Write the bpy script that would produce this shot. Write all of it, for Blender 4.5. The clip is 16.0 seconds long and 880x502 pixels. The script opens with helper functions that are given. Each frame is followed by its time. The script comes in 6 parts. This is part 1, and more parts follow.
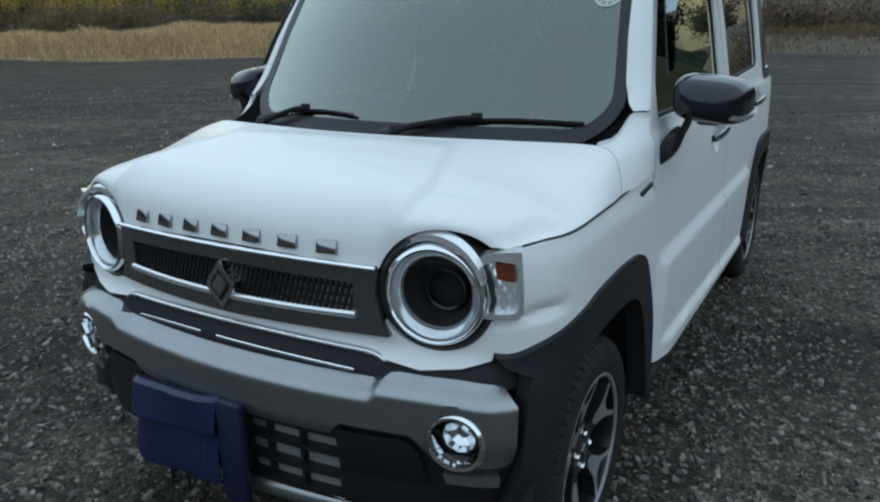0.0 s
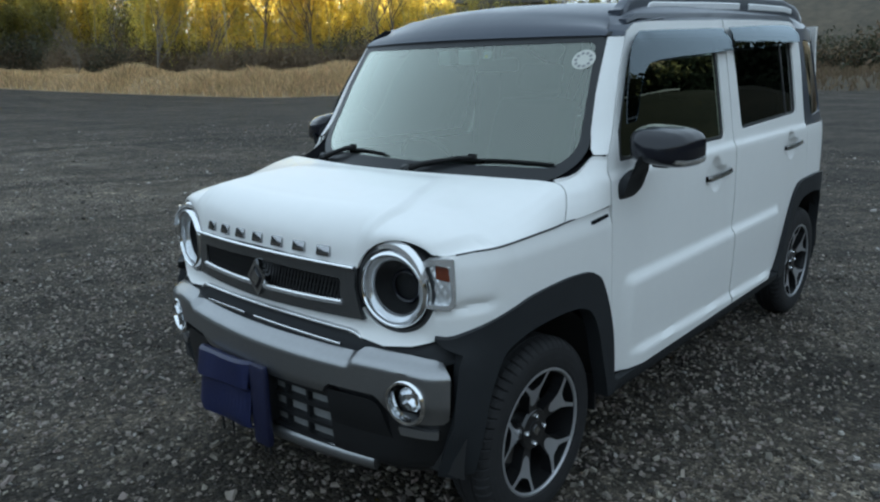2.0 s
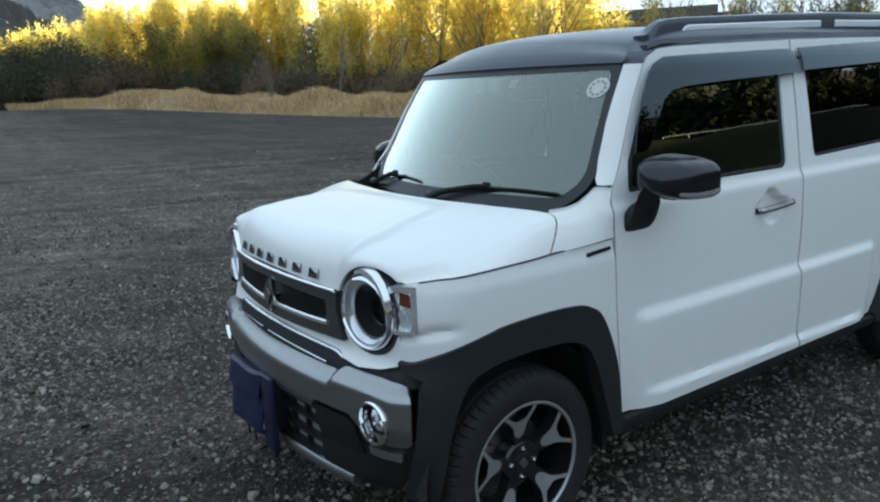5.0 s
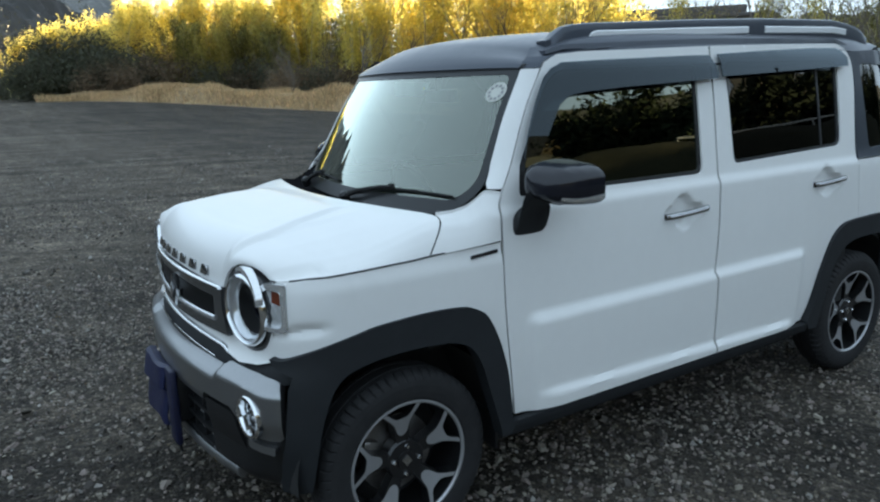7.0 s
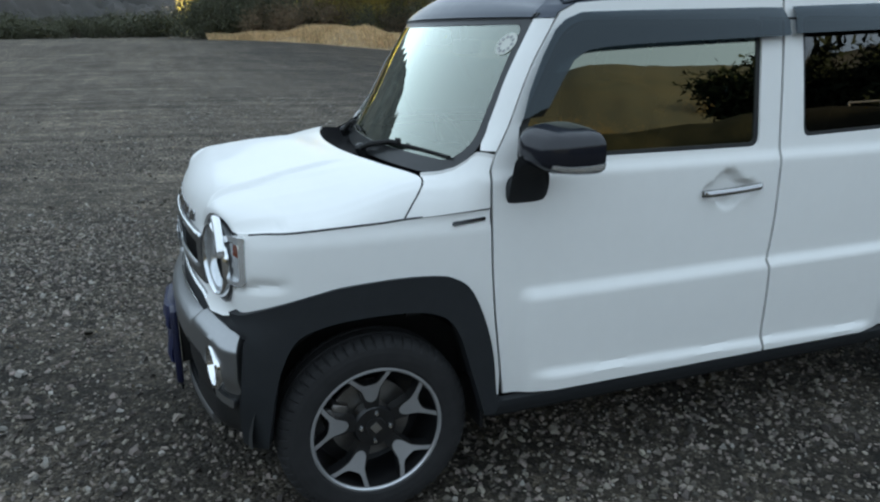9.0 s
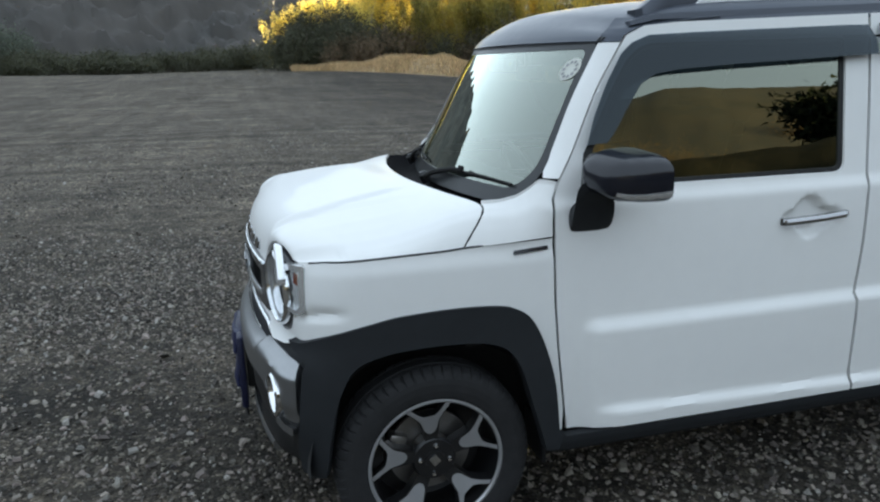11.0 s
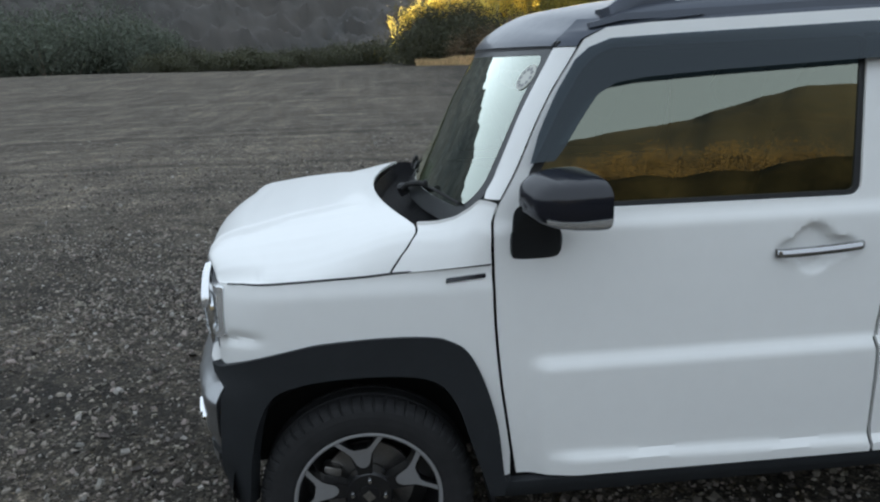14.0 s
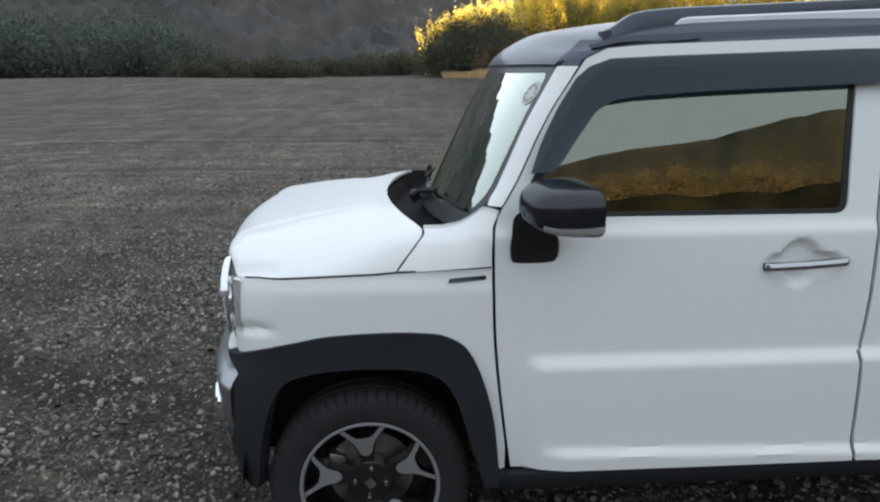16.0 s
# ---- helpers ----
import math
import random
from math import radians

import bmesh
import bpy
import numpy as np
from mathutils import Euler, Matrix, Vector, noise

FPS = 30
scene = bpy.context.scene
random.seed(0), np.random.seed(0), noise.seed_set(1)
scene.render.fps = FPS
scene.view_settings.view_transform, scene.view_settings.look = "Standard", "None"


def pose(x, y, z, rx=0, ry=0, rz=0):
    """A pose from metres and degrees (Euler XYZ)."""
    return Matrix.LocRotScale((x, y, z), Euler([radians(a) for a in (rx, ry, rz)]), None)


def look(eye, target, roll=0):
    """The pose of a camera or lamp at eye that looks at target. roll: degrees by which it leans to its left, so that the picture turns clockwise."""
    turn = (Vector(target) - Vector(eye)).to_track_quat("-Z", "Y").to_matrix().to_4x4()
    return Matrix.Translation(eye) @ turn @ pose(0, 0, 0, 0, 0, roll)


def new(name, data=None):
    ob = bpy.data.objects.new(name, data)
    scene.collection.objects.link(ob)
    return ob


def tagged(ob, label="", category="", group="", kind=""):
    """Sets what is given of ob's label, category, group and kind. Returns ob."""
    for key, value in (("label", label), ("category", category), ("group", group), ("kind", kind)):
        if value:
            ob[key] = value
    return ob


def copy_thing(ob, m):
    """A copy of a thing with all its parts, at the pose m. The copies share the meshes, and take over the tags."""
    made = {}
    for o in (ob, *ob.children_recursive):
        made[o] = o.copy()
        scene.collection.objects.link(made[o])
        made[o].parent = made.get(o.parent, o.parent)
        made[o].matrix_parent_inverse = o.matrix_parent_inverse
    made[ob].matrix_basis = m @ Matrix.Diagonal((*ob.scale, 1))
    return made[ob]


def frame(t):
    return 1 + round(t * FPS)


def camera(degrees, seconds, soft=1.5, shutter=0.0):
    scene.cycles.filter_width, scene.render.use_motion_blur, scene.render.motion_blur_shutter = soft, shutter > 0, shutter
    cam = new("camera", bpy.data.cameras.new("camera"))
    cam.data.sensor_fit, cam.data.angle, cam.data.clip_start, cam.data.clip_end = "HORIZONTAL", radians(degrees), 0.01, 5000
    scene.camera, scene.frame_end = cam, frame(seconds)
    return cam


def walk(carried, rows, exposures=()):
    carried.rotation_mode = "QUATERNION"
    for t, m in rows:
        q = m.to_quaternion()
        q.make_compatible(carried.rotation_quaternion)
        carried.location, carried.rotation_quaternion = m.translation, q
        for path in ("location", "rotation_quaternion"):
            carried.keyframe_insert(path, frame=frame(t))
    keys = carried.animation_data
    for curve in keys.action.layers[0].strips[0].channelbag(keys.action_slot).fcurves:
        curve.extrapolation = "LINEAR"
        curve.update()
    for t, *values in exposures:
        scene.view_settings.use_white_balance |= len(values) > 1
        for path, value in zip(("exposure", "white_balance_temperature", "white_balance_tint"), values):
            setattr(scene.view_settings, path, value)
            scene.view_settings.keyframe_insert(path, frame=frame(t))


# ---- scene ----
cam = camera(61.8, 16.0, soft=2.2)
PATH = [
    (0, (1.204, -2.778, 1.299), (0.231, -1.134, 0.704), -1.1),
    (0.5, (1.344, -2.784, 1.343), (0.17, -1.254, 0.811), -5.0),
    (1, (1.53, -2.788, 1.355), (0.212, -1.353, 0.902), -2.5),
    (1.5, (1.674, -2.856, 1.366), (0.384, -1.395, 0.919), -1.0),
    (2, (1.833, -2.917, 1.365), (0.54, -1.475, 0.867), -1.5),
    (2.5, (1.978, -2.854, 1.379), (0.516, -1.556, 0.957), -1.3),
    (3, (2.13, -2.746, 1.382), (0.567, -1.576, 0.951), -1.4),
    (3.5, (2.132, -2.72, 1.384), (0.593, -1.533, 0.915), -1.5),
    (6, (2.323, -2.375, 1.382), (0.672, -1.326, 0.963), -2.7),
    (6.5, (2.379, -2.301, 1.38), (0.76, -1.208, 0.949), -0.6),
    (7, (2.478, -2.227, 1.387), (0.834, -1.177, 0.948), -1.8),
    (7.5, (2.634, -2.146, 1.404), (0.934, -1.2, 0.94), -3.0),
    (8, (2.612, -2.036, 1.394), (0.919, -1.081, 0.921), -0.7),
    (8.5, (2.564, -1.895, 1.408), (0.87, -0.961, 0.899), -1.5),
    (9, (2.56, -1.742, 1.385), (0.768, -1.055, 0.822), -0.2),
    (9.5, (2.542, -1.692, 1.376), (0.704, -1.149, 0.802), -1.5),
    (10, (2.533, -1.698, 1.386), (0.667, -1.208, 0.859), -1.0),
    (12.5, (2.554, -1.547, 1.381), (0.68, -1.018, 0.927), -1.8),
    (13, (2.413, -1.437, 1.392), (0.555, -0.892, 0.89), 1.4),
    (13.5, (2.391, -1.354, 1.405), (0.494, -0.934, 0.931), -0.4),
    (14, (2.463, -1.162, 1.409), (0.534, -0.999, 0.909), -2.2),
    (14.5, (2.502, -1.098, 1.423), (0.559, -0.944, 0.974), -0.5),
    (15, (2.523, -1.073, 1.426), (0.578, -1.007, 0.966), -1.0),
    (15.5, (2.551, -1.061, 1.419), (0.608, -1.032, 0.946), -1.7),
    (16, (2.588, -1.13, 1.413), (0.647, -1.021, 0.945), -0.6),
]
EXPOSE = [(0.0, 2.32, 6050, 5), (3.5, 2.46, 6050, 6), (6.0, 2.43, 5940, 6), (8.5, 2.56, 6170, 7), (10.0, 2.67, 6320, 9), (12.5, 2.65, 6520, 11), (14.0, 2.56, 6570, 12), (16.0, 2.67, 6720, 13)]
walk(cam, [(t, look(eye, target, roll)) for t, eye, target, roll in PATH], EXPOSE)

# ---- world, sun and large light ----
SUN_YAW, SUN_UP = 64.0, 1.6
sun_way = Vector((-math.sin(radians(SUN_YAW)) * math.cos(radians(SUN_UP)), math.cos(radians(SUN_YAW)) * math.cos(radians(SUN_UP)), math.sin(radians(SUN_UP))))
world = bpy.data.worlds.new("evening_sky")
scene.world = world
world.use_nodes = True
wn = world.node_tree.nodes
sky = wn.new("ShaderNodeTexSky")
sky.sky_type = "NISHITA"
sky.sun_disc = False
sky.sun_elevation = radians(SUN_UP + 8.0)
sky.sun_rotation = -radians(SUN_YAW)
sky.dust_density = 0.4
# a thin even haze over the whole sky
haze = wn.new("ShaderNodeMix")
haze.data_type = "RGBA"
haze.inputs[0].default_value = 0.975
haze.inputs[7].default_value = (1.05, 1.24, 1.42, 1)
world.node_tree.links.new(sky.outputs[0], haze.inputs[6])
world.node_tree.links.new(haze.outputs[2], wn["Background"].inputs[0])
wn["Background"].inputs[1].default_value = 0.165
sun = new("sun", bpy.data.lights.new("sun", "SUN"))
sun.data.energy = 5.0
sun.data.angle = radians(0.5)
sun.data.color = (1.0, 0.79, 0.46)
sun.matrix_world = look(sun_way * 100, (0, 0, 0))


# ---- materials ----
def material(name, base, rough=0.5, metal=0.0, coat=0.0, vary=0.0, scale=8.0, bump=0.0, bump_scale=60.0, spec=0.5, transl=0.0, rand=0.0, base2=None, coords="Object"):
    m = bpy.data.materials.new(name)
    m.use_nodes = True
    nt = m.node_tree
    n, l = nt.nodes, nt.links
    b = n["Principled BSDF"]
    b.inputs["Base Color"].default_value = (*base, 1)
    b.inputs["Roughness"].default_value = rough
    b.inputs["Metallic"].default_value = metal
    b.inputs["Coat Weight"].default_value = coat
    b.inputs["Coat Roughness"].default_value = 0.03
    b.inputs["Specular IOR Level"].default_value = spec
    tc = n.new("ShaderNodeTexCoord")
    colour = None
    if vary or base2:
        no = n.new("ShaderNodeTexNoise")
        no.inputs["Scale"].default_value = scale
        no.inputs["Detail"].default_value = 6
        l.new(tc.outputs[coords], no.inputs["Vector"])
        no2 = n.new("ShaderNodeTexNoise")
        no2.inputs["Scale"].default_value = scale * 7.3
        no2.inputs["Detail"].default_value = 4
        l.new(tc.outputs[coords], no2.inputs["Vector"])
        ad = n.new("ShaderNodeMath")
        ad.operation = "ADD"
        l.new(no.outputs[0], ad.inputs[0])
        l.new(no2.outputs[0], ad.inputs[1])
        rp = n.new("ShaderNodeValToRGB")
        rp.color_ramp.elements[0].position = 0.32
        rp.color_ramp.elements[1].position = 0.68
        hi = base2 or [min(1, c * (1 + vary)) for c in base]
        lo = base if base2 else [c * (1 - vary) for c in base]
        rp.color_ramp.elements[0].color = (*lo, 1)
        rp.color_ramp.elements[1].color = (*hi, 1)
        hf = n.new("ShaderNodeMath")
        hf.operation = "MULTIPLY"
        hf.inputs[1].default_value = 0.5
        l.new(ad.outputs[0], hf.inputs[0])
        l.new(hf.outputs[0], rp.inputs[0])
        colour = rp.outputs[0]
        rr = n.new("ShaderNodeMapRange")
        rr.inputs[3].default_value = max(0.02, rough * (1 - 0.4 * min(1, vary + 0.3)))
        rr.inputs[4].default_value = min(1, rough * (1 + 0.4 * min(1, vary + 0.3)))
        l.new(no2.outputs[0], rr.inputs[0])
        l.new(rr.outputs[0], b.inputs["Roughness"])
    if rand:
        ge = n.new("ShaderNodeNewGeometry")
        hs = n.new("ShaderNodeHueSaturation")
        mr = n.new("ShaderNodeMapRange")
        mr.inputs[3].default_value = 1 - rand
        mr.inputs[4].default_value = 1 + rand
        l.new(ge.outputs["Random Per Island"], mr.inputs[0])
        l.new(mr.outputs[0], hs.inputs["Value"])
        mh = n.new("ShaderNodeMapRange")
        mh.inputs[3].default_value = 0.5 - 0.04 * rand
        mh.inputs[4].default_value = 0.5 + 0.03 * rand
        wn2 = n.new("ShaderNodeTexWhiteNoise")
        wn2.noise_dimensions = "1D"
        l.new(ge.outputs["Random Per Island"], wn2.inputs["W"])
        l.new(wn2.outputs[0], mh.inputs[0])
        l.new(mh.outputs[0], hs.inputs["Hue"])
        if colour:
            l.new(colour, hs.inputs["Color"])
        else:
            hs.inputs["Color"].default_value = (*base, 1)
        colour = hs.outputs[0]
    if colour:
        l.new(colour, b.inputs["Base Color"])
    if bump:
        bn = n.new("ShaderNodeTexNoise")
        bn.inputs["Scale"].default_value = bump_scale
        bn.inputs["Detail"].default_value = 5
        l.new(tc.outputs[coords], bn.inputs["Vector"])
        bp = n.new("ShaderNodeBump")
        bp.inputs["Strength"].default_value = bump
        bp.inputs["Distance"].default_value = 0.01
        l.new(bn.outputs[0], bp.inputs["Height"])
        l.new(bp.outputs[0], b.inputs["Normal"])
    if transl:
        tr = n.new("ShaderNodeBsdfTranslucent")
        tr.inputs[0].default_value = (*base, 1)
        if colour:
            l.new(colour, tr.inputs[0])
        mx = n.new("ShaderNodeMixShader")
        mx.inputs[0].default_value = transl
        l.new(b.outputs[0], mx.inputs[1])
        l.new(tr.outputs[0], mx.inputs[2])
        l.new(mx.outputs[0], n["Material Output"].inputs[0])
    return m


def glass(name, tint, ior=1.5, rough=0.0, gain=1.0, shine=(1, 1, 1)):
    m = bpy.data.materials.new(name)
    m.use_nodes = True
    n, l = m.node_tree.nodes, m.node_tree.links
    n.remove(n["Principled BSDF"])
    g, t, mx, fr = n.new("ShaderNodeBsdfGlossy"), n.new("ShaderNodeBsdfTransparent"), n.new("ShaderNodeMixShader"), n.new("ShaderNodeFresnel")
    g.inputs["Roughness"].default_value = rough
    g.inputs[0].default_value = (*shine, 1)
    t.inputs[0].default_value = (*tint, 1)
    fr.inputs[0].default_value = ior
    k = n.new("ShaderNodeMath")
    k.operation = "MULTIPLY"
    k.use_clamp = True
    k.inputs[1].default_value = gain
    l.new(fr.outputs[0], k.inputs[0])
    l.new(k.outputs[0], mx.inputs[0])
    l.new(t.outputs[0], mx.inputs[1])
    l.new(g.outputs[0], mx.inputs[2])
    l.new(mx.outputs[0], n["Material Output"].inputs[0])
    return m


M = dict(
    railsilver=material("silver_rail_paint", (0.78, 0.79, 0.80), 0.45, 0.1, 0.3),
    white=material("pearl_white_paint", (0.765, 0.765, 0.75), 0.36, 0.0, 0.22, spec=0.20, vary=0.015, scale=3),
    grey=material("gunmetal_roof_paint", (0.052, 0.061, 0.080), 0.40, 0.5, 0.35, vary=0.05, scale=5),
    silver=material("silver_bumper_paint", (0.31, 0.315, 0.32), 0.34, 0.9, 0.3, vary=0.05, scale=10),
    plastic=material("dark_grey_plastic", (0.017, 0.019, 0.0215), 0.60, vary=0.15, scale=20, bump=0.05, bump_scale=900, spec=0.28),
    black=material("black_plastic", (0.0075, 0.008, 0.009), 0.45, vary=0.15, scale=20),
    gloss=material("gloss_black_paint", (0.008, 0.009, 0.014), 0.22, 0.0, 0.25, spec=0.35, vary=0.05),
    void=material("black_liner", (0.014, 0.014, 0.014), 0.95),
    chrome=material("chrome", (0.80, 0.81, 0.82), 0.07, 1.0),
    satin=material("satin_chrome", (0.55, 0.56, 0.57), 0.2, 1.0),
    smoke=material("dark_chrome", (0.38, 0.38, 0.39), 0.18, 1.0),
    frit=material("black_screen_print", (0.016, 0.018, 0.020), 0.3, spec=0.4),
    scuttle=material("scuttle_plastic", (0.005, 0.005, 0.006), 0.6, spec=0.03, vary=0.2, scale=20),
    lampsilver=material("bright_lamp_chrome", (0.78, 0.79, 0.80), 0.16, 0.75),
    lampdark=material("dark_lamp_paint", (0.06, 0.062, 0.065), 0.3, 0.5, 0.3),
    lampgrey=material("grey_lamp_chrome", (0.20, 0.205, 0.21), 0.24, 0.85),
    rubber=material("tyre_rubber", (0.018, 0.018, 0.019), 0.75, spec=0.3, vary=0.3, scale=30, bump=0.1, bump_scale=400),
    alloy=material("machined_alloy", (0.50, 0.51, 0.53), 0.34, 0.75, vary=0.05, scale=40),
    rimblack=material("black_alloy", (0.012, 0.012, 0.013), 0.3, 0.2, 0.4),
    screen=glass("windscreen_glass", (0.50, 0.60, 0.55), 1.5, gain=4.0, shine=(0.91, 0.98, 0.88)),
    privacy=glass("privacy_glass", (0.030, 0.034, 0.034), 1.55, gain=1.6),
    doorglass=glass("door_glass", (0.13, 0.15, 0.13), 1.55, gain=3.6, shine=(0.95, 1.0, 0.82)),
    visor=glass("smoked_visor", (0.030, 0.042, 0.055), 1.45, gain=1.15, shine=(0.80, 0.92, 1.0)),
    lens=glass("clear_lens", (0.93, 0.94, 0.95), 1.35, gain=0.2),
    lettering=material("dark_letter_chrome", (0.34, 0.34, 0.35), 0.15, 1.0),
    amber=material("amber_lens", (0.17, 0.038, 0.016), 0.2, coat=0.6),
    cloth=material("dark_seat_fabric", (0.03, 0.031, 0.034), 0.9, vary=0.2, scale=60),
    dash=material("dashboard_plastic", (0.05, 0.05, 0.052), 0.7, vary=0.1, scale=40),
    pale=material("pale_trim", (0.5, 0.52, 0.52), 0.6),
    blue=material("navy_blue_vinyl", (0.008, 0.012, 0.050), 0.42, vary=0.2, scale=14, bump=0.12, bump_scale=60),
    navy=material("dark_navy_vinyl", (0.008, 0.010, 0.035), 0.45, vary=0.2, scale=14, bump=0.12, bump_scale=60),
    fins=material("radiator_aluminium", (0.26, 0.265, 0.265), 0.5, 0.4, vary=0.1, scale=50),
    reflector=material("lamp_reflector", (0.85, 0.86, 0.86), 0.22, 0.6, 0.5),
    paper=material("white_sticker", (0.55, 0.56, 0.51), 0.6),
    yellow=material("yellow_sticker", (0.7, 0.6, 0.2), 0.6),
    mirror=material("mirror_glass", (0.85, 0.86, 0.87), 0.02, 1.0),
    disc=material("brake_metal", (0.25, 0.24, 0.23), 0.35, 0.9, vary=0.2, scale=30),
    leaf_y=material("yellow_bamboo_leaf", (0.74, 0.65, 0.19), 0.6, rand=0.3, transl=0.85),
    # leaf_o is leaf_y dimmed, for bamboo standing out of the sun
    leaf_o=material("dimmed_bamboo_leaf", (0.50, 0.43, 0.12), 0.6, rand=0.35, transl=0.75),
    leaf_g=material("olive_leaf", (0.20, 0.185, 0.05), 0.6, rand=0.4, transl=0.5),
    leaf_d=material("dark_evergreen_leaf", (0.055, 0.058, 0.028), 0.6, rand=0.4, transl=0.2),
    leaf_b=material("brown_dry_leaf", (0.175, 0.128, 0.078), 0.8, rand=0.35, transl=0.3),
    leaf_r=material("riverside_leaf", (0.092, 0.108, 0.078), 0.7, rand=0.3, transl=0.2),
    # leaf_k is darkened for trees that stand in shadow
    leaf_k=material("shade_dark_leaf", (0.020, 0.026, 0.015), 0.9, rand=0.15, transl=0.05, spec=0.05),
    straw=material("dry_straw", (0.58, 0.43, 0.235), 0.8, rand=0.45, transl=0.25),
    bark=material("pale_bark", (0.15, 0.125, 0.095), 0.9, vary=0.4, scale=6),
    cane=material("bamboo_cane", (0.52, 0.47, 0.27), 0.5, vary=0.3, scale=6),
    wall=material("pale_render", (0.45, 0.42, 0.38), 0.9, vary=0.1, scale=1),
    tile=material("roof_tile", (0.10, 0.09, 0.085), 0.7, vary=0.2, scale=3),
)


# ---- mesh helpers ----
def mesh_object(name, verts, faces, mat, smooth=True, parent=None):
    me = bpy.data.meshes.new(name)
    me.from_pydata([tuple(v) for v in verts], [], [tuple(f) for f in faces])
    me.materials.append(mat)
    if smooth:
        me.polygons.foreach_set("use_smooth", [True] * len(me.polygons))
    me.update()
    ob = new(name, me)
    if parent:
        ob.parent = parent
    return ob


def part(name, bm, mat, parent, label="", smooth=True):
    me = bpy.data.meshes.new(name)
    bm.to_mesh(me)
    bm.free()
    me.materials.append(mat)
    if smooth:
        me.polygons.foreach_set("use_smooth", [True] * len(me.polygons))
        me.set_sharp_from_angle(angle=radians(38))
    ob = new(name, me)
    if parent:
        ob.parent = parent
    if label:
        ob["label"] = label
    return ob


def sheet(grid, flip=False, close_v=False):
    """A bmesh from rows of points."""
    bm = bmesh.new()
    rows = [[bm.verts.new(p) for p in row] for row in grid]
    for a, b in zip(rows, rows[1:]):
        n = len(a)
        for i in range(n if close_v else n - 1):
            q = (a[i], a[(i + 1) % n], b[(i + 1) % n], b[i])
            bm.faces.new(q[::-1] if flip else q)
    bm.verts.ensure_lookup_table()
    return bm


def thicken(bm, d):
    """Turns an open sheet into a plate of thickness d, inwards."""
    bmesh.ops.recalc_face_normals(bm, faces=bm.faces)
    bmesh.ops.solidify(bm, geom=bm.faces[:], thickness=d)
    return bm


def box(bm, x0, x1, y0, y1, z0, z1, bevel=0.0, m=None, seg=2):
    r = bmesh.ops.create_cube(bm, size=1.0)
    vs = r["verts"]
    for v in vs:
        v.co = Vector((x0 + (v.co.x + 0.5) * (x1 - x0), y0 + (v.co.y + 0.5) * (y1 - y0), z0 + (v.co.z + 0.5) * (z1 - z0)))
    if bevel:
        es = list({e for v in vs for e in v.link_edges})
        r2 = bmesh.ops.bevel(bm, geom=es, offset=bevel, segments=seg, affect="EDGES", profile=0.5)
        vs = [v for v in r2["verts"]] + [v for v in vs if v.is_valid]
    if m is not None:
        for v in set(vs):
            v.co = m @ v.co
    return vs


def tube(points, r, seg=10, taper=None):
    """A tube along points, with a radius for each point or one for all."""
    bm = bmesh.new()
    pts = [Vector(p) for p in points]
    rings = []
    for i, p in enumerate(pts):
        t = (pts[min(i + 1, len(pts) - 1)] - pts[max(i - 1, 0)]).normalized()
        a = t.cross(Vector((0.13, 0.37, 0.92)))
        a.normalize()
        b = t.cross(a)
        rr = r[i] if isinstance(r, (list, tuple)) else r
        rings.append([bm.verts.new(p + a * rr * math.cos(2 * math.pi * k / seg) + b * rr * math.sin(2 * math.pi * k / seg)) for k in range(seg)])
    for a, b in zip(rings, rings[1:]):
        for k in range(seg):
            bm.faces.new((a[k], a[(k + 1) % seg], b[(k + 1) % seg], b[k]))
    bm.faces.new(rings[0][::-1])
    bm.faces.new(rings[-1])
    bmesh.ops.recalc_face_normals(bm, faces=bm.faces)
    return bm


def lathe(profile, centre, axis, seg=48, closed=False):
    """Turns (radius, along) pairs round an axis that runs along the vector axis from centre."""
    c, ax = Vector(centre), Vector(axis).normalized()
    u = ax.cross(Vector((0, 0, 1))).normalized()
    v = ax.cross(u)
    pr = list(profile) + ([profile[0]] if closed else [])
    grid = [[c + ax * h + (u * math.cos(2 * math.pi * k / seg) + v * math.sin(2 * math.pi * k / seg)) * r for k in range(seg)] for r, h in pr]
    bm = sheet(grid, close_v=True)
    bmesh.ops.remove_doubles(bm, verts=bm.verts, dist=1e-5)
    bmesh.ops.recalc_face_normals(bm, faces=bm.faces)
    return bm


def interp(table, x):
    xs, ys = zip(*table)
    return float(np.interp(x, xs, ys))


def smooth(a, b, x):
    t = min(1.0, max(0.0, (x - a) / (b - a)))
    return t * t * (3 - 2 * t)


def curve(points, n=8):
    """A smooth open curve through the points (Catmull-Rom)."""
    p = [np.array(q, float) for q in points]
    p = [2 * p[0] - p[1]] + p + [2 * p[-1] - p[-2]]
    out = []
    for a, b, c, d in zip(p, p[1:], p[2:], p[3:]):
        for k in range(n):
            t = k / n
            out.append(0.5 * (2 * b + (c - a) * t + (2 * a - 5 * b + 4 * c - d) * t * t + (3 * b - a - 3 * c + d) * t ** 3))
    out.append(p[-2])
    return [tuple(q) for q in out]


